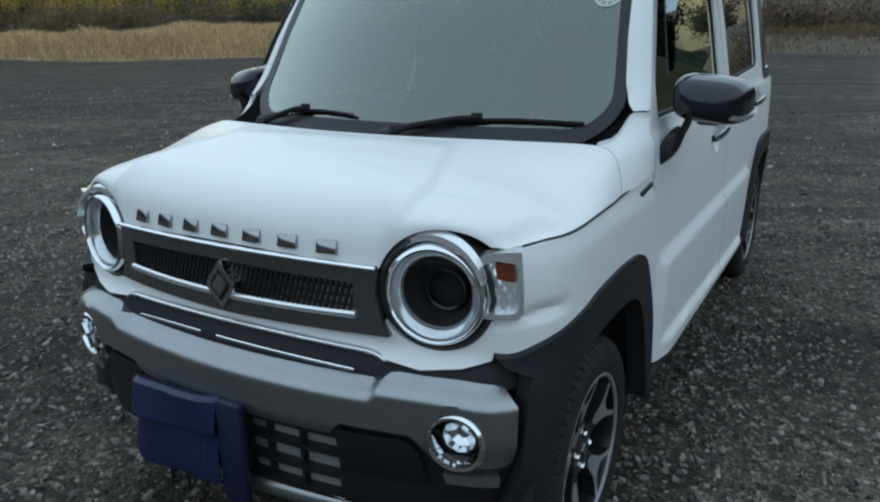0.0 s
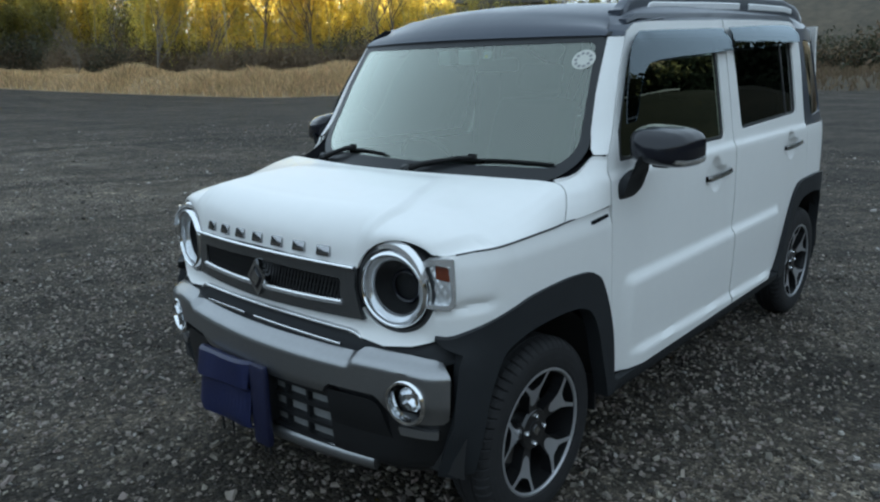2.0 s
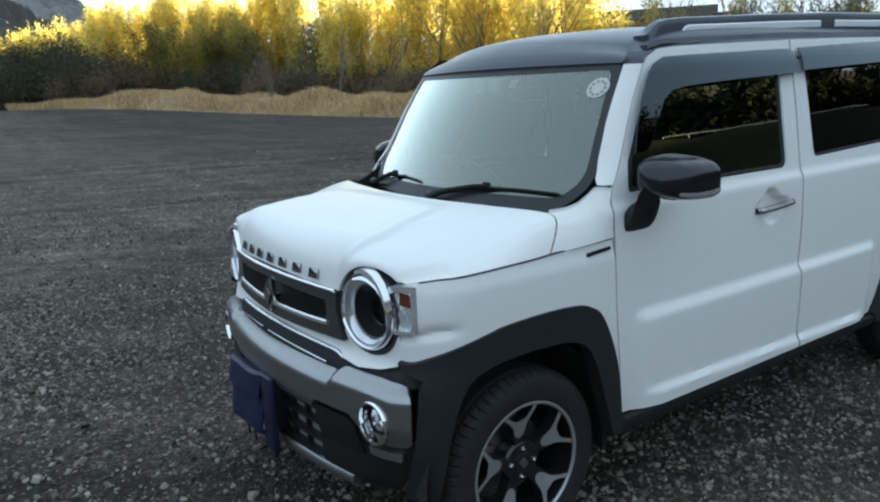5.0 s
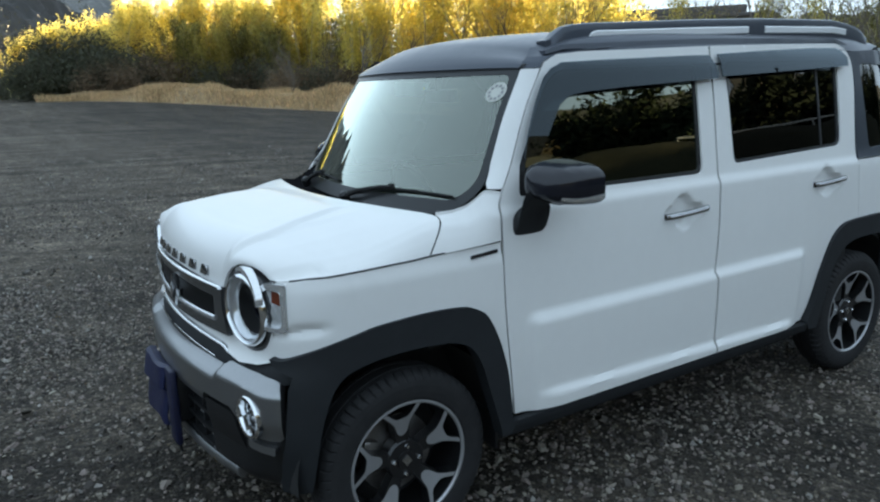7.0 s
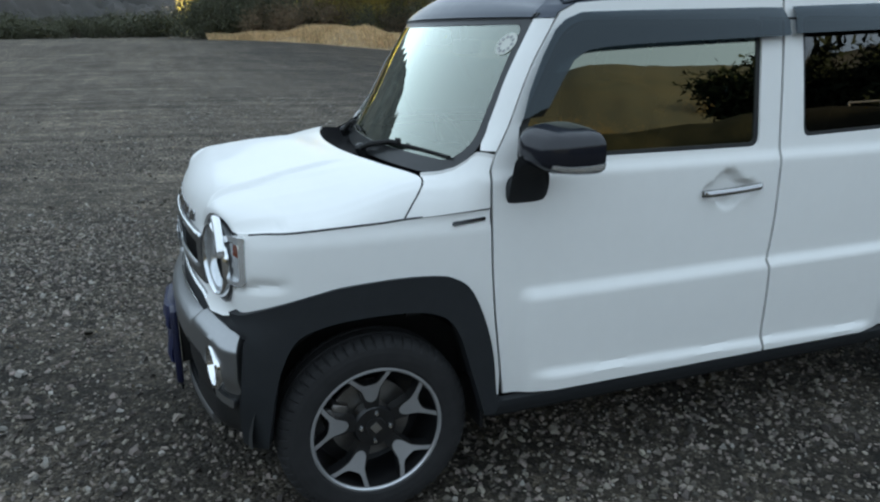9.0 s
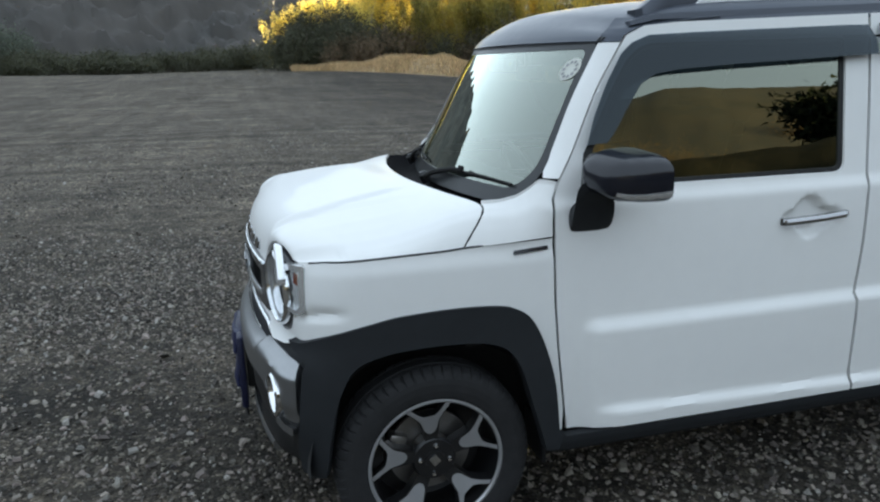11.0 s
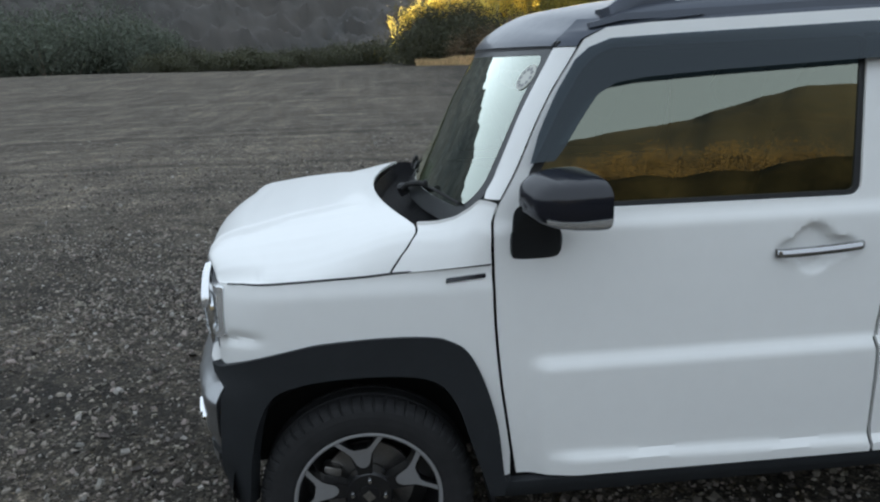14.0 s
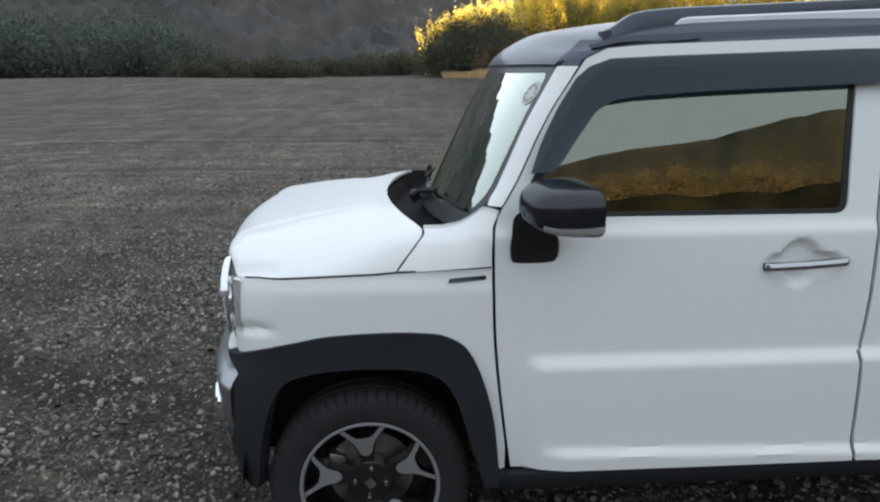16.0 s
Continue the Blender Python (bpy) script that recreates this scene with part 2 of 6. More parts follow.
def rounded(poly, r, n=5):
    """A closed polygon with rounded corners; r is one radius or one for each corner."""
    out, m = [], len(poly)
    for i, q in enumerate(poly):
        q, a, b = np.array(q, float), np.array(poly[i - 1], float), np.array(poly[(i + 1) % m], float)
        rr = r[i] if isinstance(r, (list, tuple)) else r
        da, db = np.linalg.norm(a - q), np.linalg.norm(b - q)
        c = min(rr, da * 0.48, db * 0.48)
        if c < 1e-4:
            out.append(tuple(q))
            continue
        p0, p1 = q + (a - q) / da * c, q + (b - q) / db * c
        for k in range(n + 1):
            t = k / n
            out.append(tuple((1 - t) ** 2 * p0 + 2 * t * (1 - t) * q + t * t * p1))
    return out


# ---- ground, water, hills ----
def ground_material():
    m = bpy.data.materials.new("grey_gravel")
    m.use_nodes = True
    n, l = m.node_tree.nodes, m.node_tree.links
    b = n["Principled BSDF"]
    tc = n.new("ShaderNodeTexCoord")

    def noise_of(scale, detail=6, rough=0.6):
        x = n.new("ShaderNodeTexNoise")
        x.inputs["Scale"].default_value = scale
        x.inputs["Detail"].default_value = detail
        x.inputs["Roughness"].default_value = rough
        l.new(tc.outputs["Object"], x.inputs["Vector"])
        return x

    def ramp(src, *stops):
        r = n.new("ShaderNodeValToRGB")
        while len(r.color_ramp.elements) < len(stops):
            r.color_ramp.elements.new(0.5)
        for e, (p, c) in zip(r.color_ramp.elements, stops):
            e.position, e.color = p, (*c, 1)
        l.new(src, r.inputs[0])
        return r

    def mix(kind, fac, a, c):
        x = n.new("ShaderNodeMix")
        x.data_type, x.blend_type = "RGBA", kind
        if isinstance(fac, float):
            x.inputs[0].default_value = fac
        else:
            l.new(fac, x.inputs[0])
        for s, v in ((x.inputs[6], a), (x.inputs[7], c)):
            if isinstance(v, tuple):
                s.default_value = (*v, 1)
            else:
                l.new(v, s)
        return x.outputs[2]

    def pebbles(scale):
        v = n.new("ShaderNodeTexVoronoi")
        v.inputs["Scale"].default_value = scale
        v.inputs["Randomness"].default_value = 1.0
        l.new(tc.outputs["Object"], v.inputs["Vector"])
        s = n.new("ShaderNodeSeparateColor")
        l.new(v.outputs["Color"], s.inputs[0])
        return v, s
    broad = ramp(noise_of(0.35, 5).outputs[0], (0.3, (0.0445, 0.0405, 0.0340)), (0.55, (0.063, 0.0570, 0.0478)), (0.75, (0.088, 0.0795, 0.0665)))
    v1, s1 = pebbles(58)
    v2, s2 = pebbles(140)
    p1 = ramp(s1.outputs[0], (0.0, (0.45, 0.43, 0.42)), (0.7, (0.95, 0.93, 0.9)), (0.93, (1.5, 1.45, 1.4)), (1.0, (2.6, 2.55, 2.5)))
    p2 = ramp(s2.outputs[1], (0.0, (0.5, 0.5, 0.5)), (0.8, (1.1, 1.1, 1.1)), (1.0, (1.9, 1.9, 1.9)))
    c = mix("MULTIPLY", 1.0, broad.outputs[0], p1.outputs[0])
    c = mix("MULTIPLY", 0.8, c, p2.outputs[0])
    patch = ramp(noise_of(1.7, 4).outputs[0], (0.35, (0.75, 0.73, 0.70)), (0.7, (1.2, 1.18, 1.16)))
    c = mix("MULTIPLY", 1.0, c, patch.outputs[0])
    mp = n.new("ShaderNodeMapping")
    mp.inputs["Rotation"].default_value = (0, 0, radians(35))
    mp.inputs["Scale"].default_value = (0.16, 1.5, 1)
    l.new(tc.outputs["Object"], mp.inputs["Vector"])
    streak = n.new("ShaderNodeTexNoise")
    streak.inputs["Scale"].default_value = 1.0
    streak.inputs["Detail"].default_value = 7
    l.new(mp.outputs[0], streak.inputs["Vector"])
    worn = ramp(streak.outputs[0], (0.36, (0.80, 0.79, 0.78)), (0.5, (0.98, 0.98, 0.97)), (0.66, (1.22, 1.20, 1.18)))
    c = mix("MULTIPLY", 1.0, c, worn.outputs[0])
    # curved tracks where cars have turned
    away = n.new("ShaderNodeVectorMath")
    away.operation = "DISTANCE"
    away.inputs[1].default_value = (7.0, -6.0, 0)
    l.new(tc.outputs["Object"], away.inputs[0])
    bend = n.new("ShaderNodeMath")
    bend.operation = "MULTIPLY_ADD"
    bend.inputs[1].default_value = 2.2
    l.new(noise_of(0.22, 3).outputs[0], bend.inputs[0])
    l.new(away.outputs["Value"], bend.inputs[2])
    track = n.new("ShaderNodeTexNoise")
    track.noise_dimensions = "1D"
    track.inputs["Scale"].default_value = 1.5
    track.inputs["Detail"].default_value = 5
    track.inputs["Roughness"].default_value = 0.65
    l.new(bend.outputs[0], track.inputs["W"])
    rut = ramp(track.outputs[0], (0.36, (0.55, 0.55, 0.54)), (0.5, (1.0, 1.0, 1.0)), (0.64, (1.40, 1.38, 1.36)))
    c = mix("MULTIPLY", 0.75, c, rut.outputs[0])
    clump = ramp(noise_of(5.5, 5, 0.7).outputs[0], (0.36, (0.55, 0.55, 0.55)), (0.5, (1.0, 1.0, 1.0)), (0.66, (1.42, 1.40, 1.38)))
    c = mix("MULTIPLY", 0.9, c, clump.outputs[0])
    speck = ramp(noise_of(17, 3, 0.75).outputs[0], (0.30, (0.78, 0.78, 0.78)), (0.54, (0.96, 0.96, 0.96)), (0.70, (1.9, 1.87, 1.83)))
    c = mix("MULTIPLY", 0.85, c, speck.outputs[0])
    # bare makes the ground paler beside the car, towards +x
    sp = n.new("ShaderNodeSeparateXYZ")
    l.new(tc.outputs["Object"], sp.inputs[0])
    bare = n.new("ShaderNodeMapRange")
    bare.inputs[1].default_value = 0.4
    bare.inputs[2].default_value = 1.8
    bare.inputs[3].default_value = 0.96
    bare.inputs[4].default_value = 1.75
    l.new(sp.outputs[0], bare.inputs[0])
    # dry makes the ground paler across the lot, towards -x and -y
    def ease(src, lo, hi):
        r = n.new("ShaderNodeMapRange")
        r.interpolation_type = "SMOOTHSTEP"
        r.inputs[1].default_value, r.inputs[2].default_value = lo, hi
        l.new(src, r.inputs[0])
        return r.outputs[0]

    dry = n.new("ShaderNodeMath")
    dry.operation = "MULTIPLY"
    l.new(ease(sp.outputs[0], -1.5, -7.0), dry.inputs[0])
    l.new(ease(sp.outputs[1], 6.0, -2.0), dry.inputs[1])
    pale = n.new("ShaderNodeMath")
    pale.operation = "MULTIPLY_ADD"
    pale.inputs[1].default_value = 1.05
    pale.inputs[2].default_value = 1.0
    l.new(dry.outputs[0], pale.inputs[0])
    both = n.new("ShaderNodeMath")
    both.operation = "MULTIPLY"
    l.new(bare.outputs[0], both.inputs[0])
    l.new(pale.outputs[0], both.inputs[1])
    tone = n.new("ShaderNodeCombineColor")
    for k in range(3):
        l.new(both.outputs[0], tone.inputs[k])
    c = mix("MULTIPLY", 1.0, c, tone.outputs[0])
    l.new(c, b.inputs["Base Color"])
    b.inputs["Roughness"].default_value = 0.9
    b.inputs["Specular IOR Level"].default_value = 0.25
    h = n.new("ShaderNodeMath")
    h.operation = "ADD"
    l.new(v1.outputs["Distance"], h.inputs[0])
    l.new(noise_of(30, 8, 0.7).outputs[0], h.inputs[1])
    bp = n.new("ShaderNodeBump")
    bp.invert = True
    bp.inputs["Strength"].default_value = 0.9
    bp.inputs["Distance"].default_value = 0.013
    l.new(h.outputs[0], bp.inputs["Height"])
    l.new(bp.outputs[0], b.inputs["Normal"])
    return m


M["gravel"] = ground_material()


def ground_height(x, y):
    r = math.hypot(x, y)
    near = 0.018 * noise.noise(Vector((x * 0.9, y * 0.9, 0))) + 0.012 * noise.noise(Vector((x * 2.7, y * 2.7, 4)))
    wide = 0.30 * noise.noise(Vector((x * 0.045, y * 0.045, 9))) * smooth(8, 40, r)
    yaw = math.degrees(math.atan2(2.2 - x, y + 1.8)) % 360
    rise = 1.30 * smooth(20, 62, r) * smooth(60, 82, yaw) * (1 - smooth(150, 190, yaw))
    return near * smooth(0.0, 3.0, abs(r) + 1.5) - 0.022 + wide + rise


radii = [0.0] + [0.25 * i for i in range(1, 57)] + [14 * 1.08 ** i for i in range(1, 70)]
gv, gf, G = [(0, 0, ground_height(0, 0))], [], 180
for r in radii[1:]:
    for k in range(G):
        a = 2 * math.pi * k / G
        gv.append((r * math.cos(a), r * math.sin(a), ground_height(r * math.cos(a), r * math.sin(a))))
for k in range(G):
    gf.append((0, 1 + k, 1 + (k + 1) % G))
for i in range(len(radii) - 2):
    for k in range(G):
        a, b = 1 + i * G, 1 + (i + 1) * G
        gf.append((a + k, b + k, b + (k + 1) % G, a + (k + 1) % G))
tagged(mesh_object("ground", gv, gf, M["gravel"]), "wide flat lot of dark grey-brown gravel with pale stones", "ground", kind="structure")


def at(yaw, dist, z=0.0):
    """A place by its bearing (0: along +y, 90: along -x) and distance from the spot beside the car."""
    return Vector((2.2 - dist * math.sin(radians(yaw)), -1.8 + dist * math.cos(radians(yaw)), z))


def hill(name, crest, depth, seed, mat, label, lumps=2.2, steps=34, per=0.35, folds=1.0, canopy=0.0):
    """A ridge along (yaw, distance, height) rows, its foot depth metres nearer than the crest."""
    yaws = np.arange(crest[0][0], crest[-1][0] + 0.01, per)
    grid = []
    for yaw in yaws:
        d = interp([(c[0], c[1]) for c in crest], yaw)
        h = interp([(c[0], c[2]) for c in crest], yaw)
        calm = 1 - 0.85 * smooth(124, 136, yaw) * (1 - smooth(174, 186, yaw))
        h *= 1 + 0.10 * folds * calm * noise.noise(Vector((yaw * 0.11, seed, 0))) + 0.05 * folds * calm * noise.noise(Vector((yaw * 0.5, seed, 3)))
        row = []
        for k in range(steps + 8):
            f = k / steps
            p = at(yaw, d - depth + depth * f)
            z = h * (f ** 0.85) if f <= 1 else h * (1 - (f - 1) * 1.5)
            q = Vector((p.x * 0.16, p.y * 0.16, seed + z * 0.1))
            z += calm * min(1.0, h / 14) * (lumps * noise.noise(q) + 0.6 * lumps * noise.noise(q * 2.7) + 0.03 * h * noise.noise(q * 0.3)) * smooth(0.0, 0.08, f)
            if canopy:
                q = Vector((p.x * 0.30, p.y * 0.30, seed + z * 0.30))
                z += canopy * (1 - 2 * abs(noise.noise(q)) + 0.5 * (1 - 2 * abs(noise.noise(q * 2.3)))) * smooth(0.0, 0.08, f)
            row.append((p.x, p.y, z - 0.4))
        grid.append(row)
    bm = sheet(grid)
    ob = part(name, bm, mat, None)
    return tagged(ob, label, "hill", kind="structure")


M["forest"] = material("wooded_slope", (0.014, 0.018, 0.019), 0.95, base2=(0.080, 0.070, 0.061), scale=0.024, bump=0.5, bump_scale=0.8)
M["forest"].node_tree.nodes["Noise Texture.001"].inputs["Scale"].default_value = 0.075
M["golden"] = material("dry_wooded_slope", (0.012, 0.015, 0.010), 0.95, base2=(0.038, 0.032, 0.018), scale=0.045, bump=0.8, bump_scale=1.1)
# crest rows below yaw 80 are unseen, raised behind the grove to block sun
hill("hill_west", [(14, 175, 3), (22, 172, 11.5), (48, 165, 11.5), (53, 162, 9.0), (60, 160, 5.2), (61.5, 160, 8.0), (66.5, 157, 8.0), (68, 156, 5.0), (79.4, 150, 5.0), (80.1, 152, 9.0), (81, 155, 12.4), (82.6, 158, 16.2), (84.3, 160, 19.8), (88, 165, 26), (95, 170, 40), (105, 170, 46), (118, 168, 42), (130, 165, 38), (140, 165, 34), (172, 170, 28), (184, 180, 26)],
     70, 3.0, M["forest"], "steep dark wooded hillside with bare brown slips in evening shade", steps=80, per=0.25, canopy=1.1)
hill("hill_east", [(183, 185, 28), (200, 190, 37), (230, 170, 36), (270, 150, 33), (282, 150, 37.5), (295, 150, 44), (305, 155, 50), (318, 160, 42), (326, 165, 42), (333, 172, 36), (340, 180, 29), (350, 190, 24), (365, 220, 12), (392, 230, 9)],
     75, 8.0, M["golden"], "wooded hill with dry golden slopes in low sun", lumps=0.3, folds=0.25)
# added ridge closes sky gaps behind the trees, darkened to match their shade
M["ridge"] = material("shade_dark_ridge", (0.009, 0.013, 0.009), 0.95, base2=(0.020, 0.024, 0.015), scale=0.2, bump=0.6, bump_scale=1.5, spec=0.02)
hill("wooded_ridge", [(312, 84, 1.5), (316, 84, 17.5), (321, 84, 19), (326, 84, 19), (333, 86, 15.5), (340, 88, 12), (348, 88, 6), (352, 88, 1.5)], 14, 5.0, M["ridge"], "added ridge closing gaps behind the reflected trees, coloured dark for shade", lumps=1.0, steps=18, per=0.4, folds=0.6, canopy=0.7)
# haze over the far mountain is put into a paler slope colour
M["far"] = material("haze_painted_slope", (0.085, 0.088, 0.086), 0.95, base2=(0.20, 0.195, 0.18), scale=0.035, bump=1.0, bump_scale=0.3)
hill("far_mountain", [(70, 640, 20), (74, 640, 38), (77, 640, 58), (78.6, 640, 66), (80, 640, 74), (81.5, 640, 81), (84, 640, 92), (88, 650, 110), (92, 650, 122), (100, 650, 130)], 200, 21.0, M["far"], "distant wooded mountain behind the near ridge, haze painted into its colour", lumps=6)


# ---- the car ----
# plan outline of the body at its widest: centre of the front, round the left corner, along the side to the rear
_plan = [(x, -1.731 + 0.24 * x * x) for x in np.linspace(0, 0.61, 25)]
_a, _b, _c, _d = (np.array(q) for q in ((0.61, -1.6417), (0.660, -1.625), (0.722, -1.570), (0.738, -1.39)))
_plan += [tuple((1 - t) ** 3 * _a + 3 * t * (1 - t) ** 2 * _b + 3 * t * t * (1 - t) * _c + t ** 3 * _d) for t in np.linspace(0, 1, 22)[1:]]
_plan += [(0.738 + 0.005 * math.sin(math.pi * (y + 1.43) / 2.7), y) for y in np.linspace(-1.39, 1.27, 70)[1:]]
_a, _b, _c, _d = (np.array(q) for q in ((0.738, 1.27), (0.735, 1.50), (0.70, 1.62), (0.55, 1.655)))
_plan += [tuple((1 - t) ** 3 * _a + 3 * t * (1 - t) ** 2 * _b + 3 * t * t * (1 - t) * _c + t ** 3 * _d) for t in np.linspace(0, 1, 22)[1:]]
_plan += [(x, 1.68 - 0.08 * x * x) for x in np.linspace(0.55, 0, 14)[1:]]
PLAN = np.array(_plan)
SEG = np.linalg.norm(np.diff(PLAN, axis=0), axis=1)
ARC = np.concatenate([[0], np.cumsum(SEG)])
TAN = np.gradient(PLAN, ARC, axis=0)
TAN /= np.linalg.norm(TAN, axis=1)[:, None]
_front = ARC[:47]
_side = slice(24, 140)


def sx(x):
    """Arc length at a place on the front, by its x."""
    a = abs(x) + 0.04 * min(abs(x), 0.5)
    return math.copysign(float(np.interp(a, PLAN[:44, 0], ARC[:44])), x)


def sy(y):
    """Arc length at a place on the left side, by its y."""
    k = slice(25, 138)
    y -= 0.024 * smooth(-1.40, -1.55, y)
    return float(np.interp(y, PLAN[k, 1], ARC[k]))


def wrap(s, z, d, sgn=1):
    """The point of the body at arc length s and height z, d outside the plan outline."""
    a = abs(s)
    x, y = np.interp(a, ARC, PLAN[:, 0]), np.interp(a, ARC, PLAN[:, 1])
    tx, ty = np.interp(a, ARC, TAN[:, 0]), np.interp(a, ARC, TAN[:, 1])
    k = math.hypot(tx, ty)
    x, y = x + d * ty / k, y - d * tx / k
    return Vector((math.copysign(x, s) * sgn if s else 0.0, y, z))


def inside(px, py, poly):
    n, odd, j = len(poly), np.zeros(len(px), bool), len(poly) - 1
    for i in range(n):
        (xi, yi), (xj, yj) = poly[i], poly[j]
        if yi != yj:
            odd ^= ((yi > py) != (yj > py)) & (px < (xj - xi) * (py - yi) / (yj - yi) + xi)
        j = i
    return odd


from mathutils.geometry import delaunay_2d_cdt


def fill(poly, holes=(), res=0.03):
    """Triangles that fill a polygon with holes, with inner points at an even step. Also gives the border's vertex loops."""
    def fine(p):
        out = []
        for i, a in enumerate(p):
            b = p[(i + 1) % len(p)]
            k = max(1, int(math.dist(a, b) / (res * 1.2)))
            out += [(a[0] + (b[0] - a[0]) * j / k, a[1] + (b[1] - a[1]) * j / k) for j in range(k)]
        return out
    loops = [fine(poly)] + [fine(h) for h in holes]
    arr = np.array(loops[0])
    gx, gy = np.meshgrid(np.arange(arr[:, 0].min(), arr[:, 0].max(), res), np.arange(arr[:, 1].min(), arr[:, 1].max(), res))
    gx[1::2] += res / 2
    gx, gy = gx.ravel(), gy.ravel()
    keep = inside(gx, gy, loops[0])
    for h in loops[1:]:
        keep &= ~inside(gx, gy, h)
    border = np.array([p for lp in loops for p in lp])
    g = np.stack([gx[keep], gy[keep]], 1)
    if len(g):
        dist = np.min(np.linalg.norm(g[:, None, :] - border[None, :, :], axis=2), axis=1)
        g = g[dist > res * 0.45]
    verts, edges = [], []
    for lp in loops:
        o = len(verts)
        verts += lp
        edges += [(o + i, o + (i + 1) % len(lp)) for i in range(len(lp))]
    verts += [tuple(p) for p in g]
    v2, _, f2, ov, _, _ = delaunay_2d_cdt([Vector(v) for v in verts], edges, [], 0, 1e-6)
    v2 = [(v.x, v.y) for v in v2]
    back = {}
    for i, o in enumerate(ov):
        for q in o:
            back[q] = i
    cx = np.array([sum(v2[i][0] for i in f) / 3 for f in f2])
    cy = np.array([sum(v2[i][1] for i in f) / 3 for f in f2])
    ok = inside(cx, cy, loops[0])
    for h in loops[1:]:
        ok &= ~inside(cx, cy, h)
    rims, o = [], 0
    for lp in loops:
        rims.append([back[o + i] for i in range(len(lp))])
        o += len(lp)
    return v2, [f for f, k in zip(f2, ok) if k], rims


def panel(name, poly, off, mat, parent, thick=0.012, holes=(), res=0.03, sgn=1, label="", place=None):
    """A body panel: a polygon in (arc length, height), laid on the body at off(s, z), its border turned inwards by thick."""
    v2, tris, rims = fill(poly, holes, res)
    put = place or (lambda s, z, d: wrap(s, z, d, sgn))
    depth = off if callable(off) else (lambda s, z: off)
    bm = bmesh.new()
    top = [bm.verts.new(put(s, z, depth(s, z))) for s, z in v2]
    for f in tris:
        try:
            bm.faces.new([top[i] for i in f])
        except ValueError:
            pass
    for rim in rims:
        low = [bm.verts.new(put(*v2[i], depth(*v2[i]) - thick)) for i in rim]
        lip = [bm.verts.new(top[i].co) for i in rim]
        for k in range(len(rim)):
            j = (k + 1) % len(rim)
            if rim[k] != rim[j]:
                try:
                    bm.faces.new((lip[k], lip[j], low[j], low[k]))
                except ValueError:
                    pass
    loose = [v for v in bm.verts if not v.link_faces]
    bmesh.ops.delete(bm, geom=loose, context="VERTS")
    bmesh.ops.recalc_face_normals(bm, faces=bm.faces)
    # outward side: compare with the body's own outward way
    s, z = v2[0]
    w = put(s, z, depth(s, z) + 0.1) - put(s, z, depth(s, z))
    big = sum((q.normal.dot(w) * q.calc_area() for q in bm.faces))
    if big < 0:
        bmesh.ops.reverse_faces(bm, faces=bm.faces)
    return part(name, bm, mat, parent, label)


car = tagged(new("car"), "boxy white compact car with dark grey roof, parked on gravel", "car")


# the way the side leans in above the waist
def lean(z):
    return -0.010 * ((z - 0.72) / 0.3) ** 2 * (z < 1.02) - (z >= 1.02) * 0.010 - 0.185 * max(0.0, z - 1.0) - 0.010 * smooth(0.985, 1.03, z)


def front_in(s, z):
    """How far the nose stands back above the bumper."""
    a = abs(s)
    return -0.055 * smooth(0.60, 0.67, z) * (1 - smooth(0.56, 0.86, a))


def body(s, z):
    return lean(z) + front_in(s, z)


def door_skin(s, z):
    y = float(np.interp(abs(s), ARC, PLAN[:, 1]))
    d = lean(z)
    run = smooth(-0.81, -0.745, y) * (1 - smooth(0.68, 0.76, y))
    d += 0.021 * run * min(1.0, max(0.0, (0.667 - z) / 0.032))
    run2 = smooth(-0.78, -0.66, y) * (1 - smooth(0.60, 0.70, y))
    z2 = 0.396 - 0.025 * (y + 0.71)
    d += 0.018 * run2 * min(1.0, max(0.0, (z2 - z) / 0.020))
    for hy, hz in ((-0.045, 0.909), (0.888, 0.932)):
        q = (abs((y - hy) / 0.119) ** 2.4 + abs((z - hz) / 0.037) ** 2) ** 0.45
        q2 = math.hypot((y - hy + 0.010) / 0.064, (z - hz - 0.002) / 0.068)
        d -= 0.026 * max(1 - smooth(0.62, 1.0, q), 1 - smooth(0.68, 1.0, q2))
    return d - 0.004


def Y(pts):
    return [(sy(y), z) for y, z in pts]


def X(pts):
    return [(sx(x), z) for x, z in pts]


HOOD_REAR = [(0, 1.0), (0.50, 0.99), (0.70, 0.968), (0.82, 0.935), (0.88, 0.895), (0.92, 0.82), (0.955, 0.66), (0.98, 0.40), (0.993, 0.17), (1.0, 0.0)]


def corner_in(s, z):
    """The front corner stands back a little beside the top of the lamp."""
    a = abs(s)
    return -0.006 * smooth(0.80, 0.885, z) * smooth(0.60, 0.68, a) * (1 - smooth(0.76, 0.88, a))


def lamp_crease(s, z):
    """A short dent running back from under the side lamp."""
    y = float(np.interp(abs(s), ARC, PLAN[:, 1]))
    line = 0.748 + 0.12 * (y + 1.56)
    return -0.010 * (1 - smooth(-1.54, -1.45, y)) * math.exp(-((z - line) / 0.011) ** 2)


def fender_skin(s, z):
    y = float(np.interp(abs(s), ARC, PLAN[:, 1]))
    dent = 0.007 * smooth(-1.58, -1.55, y) * (1 - smooth(-1.53, -1.42, y)) * smooth(0.735, 0.754, z) * (1 - smooth(0.754, 0.785, z))
    return body(s, z) - 0.010 * smooth(0.85, 0.905, z) + corner_in(s, z) - dent


HOODLINE = [(-1.56, 0.886), (-1.50, 0.894), (-1.40, 0.899), (-1.20, 0.904), (-1.13, 0.909), (-0.90, 0.917), (-0.86, 0.918)]


def seam_z(y):
    return interp(HOODLINE, y)


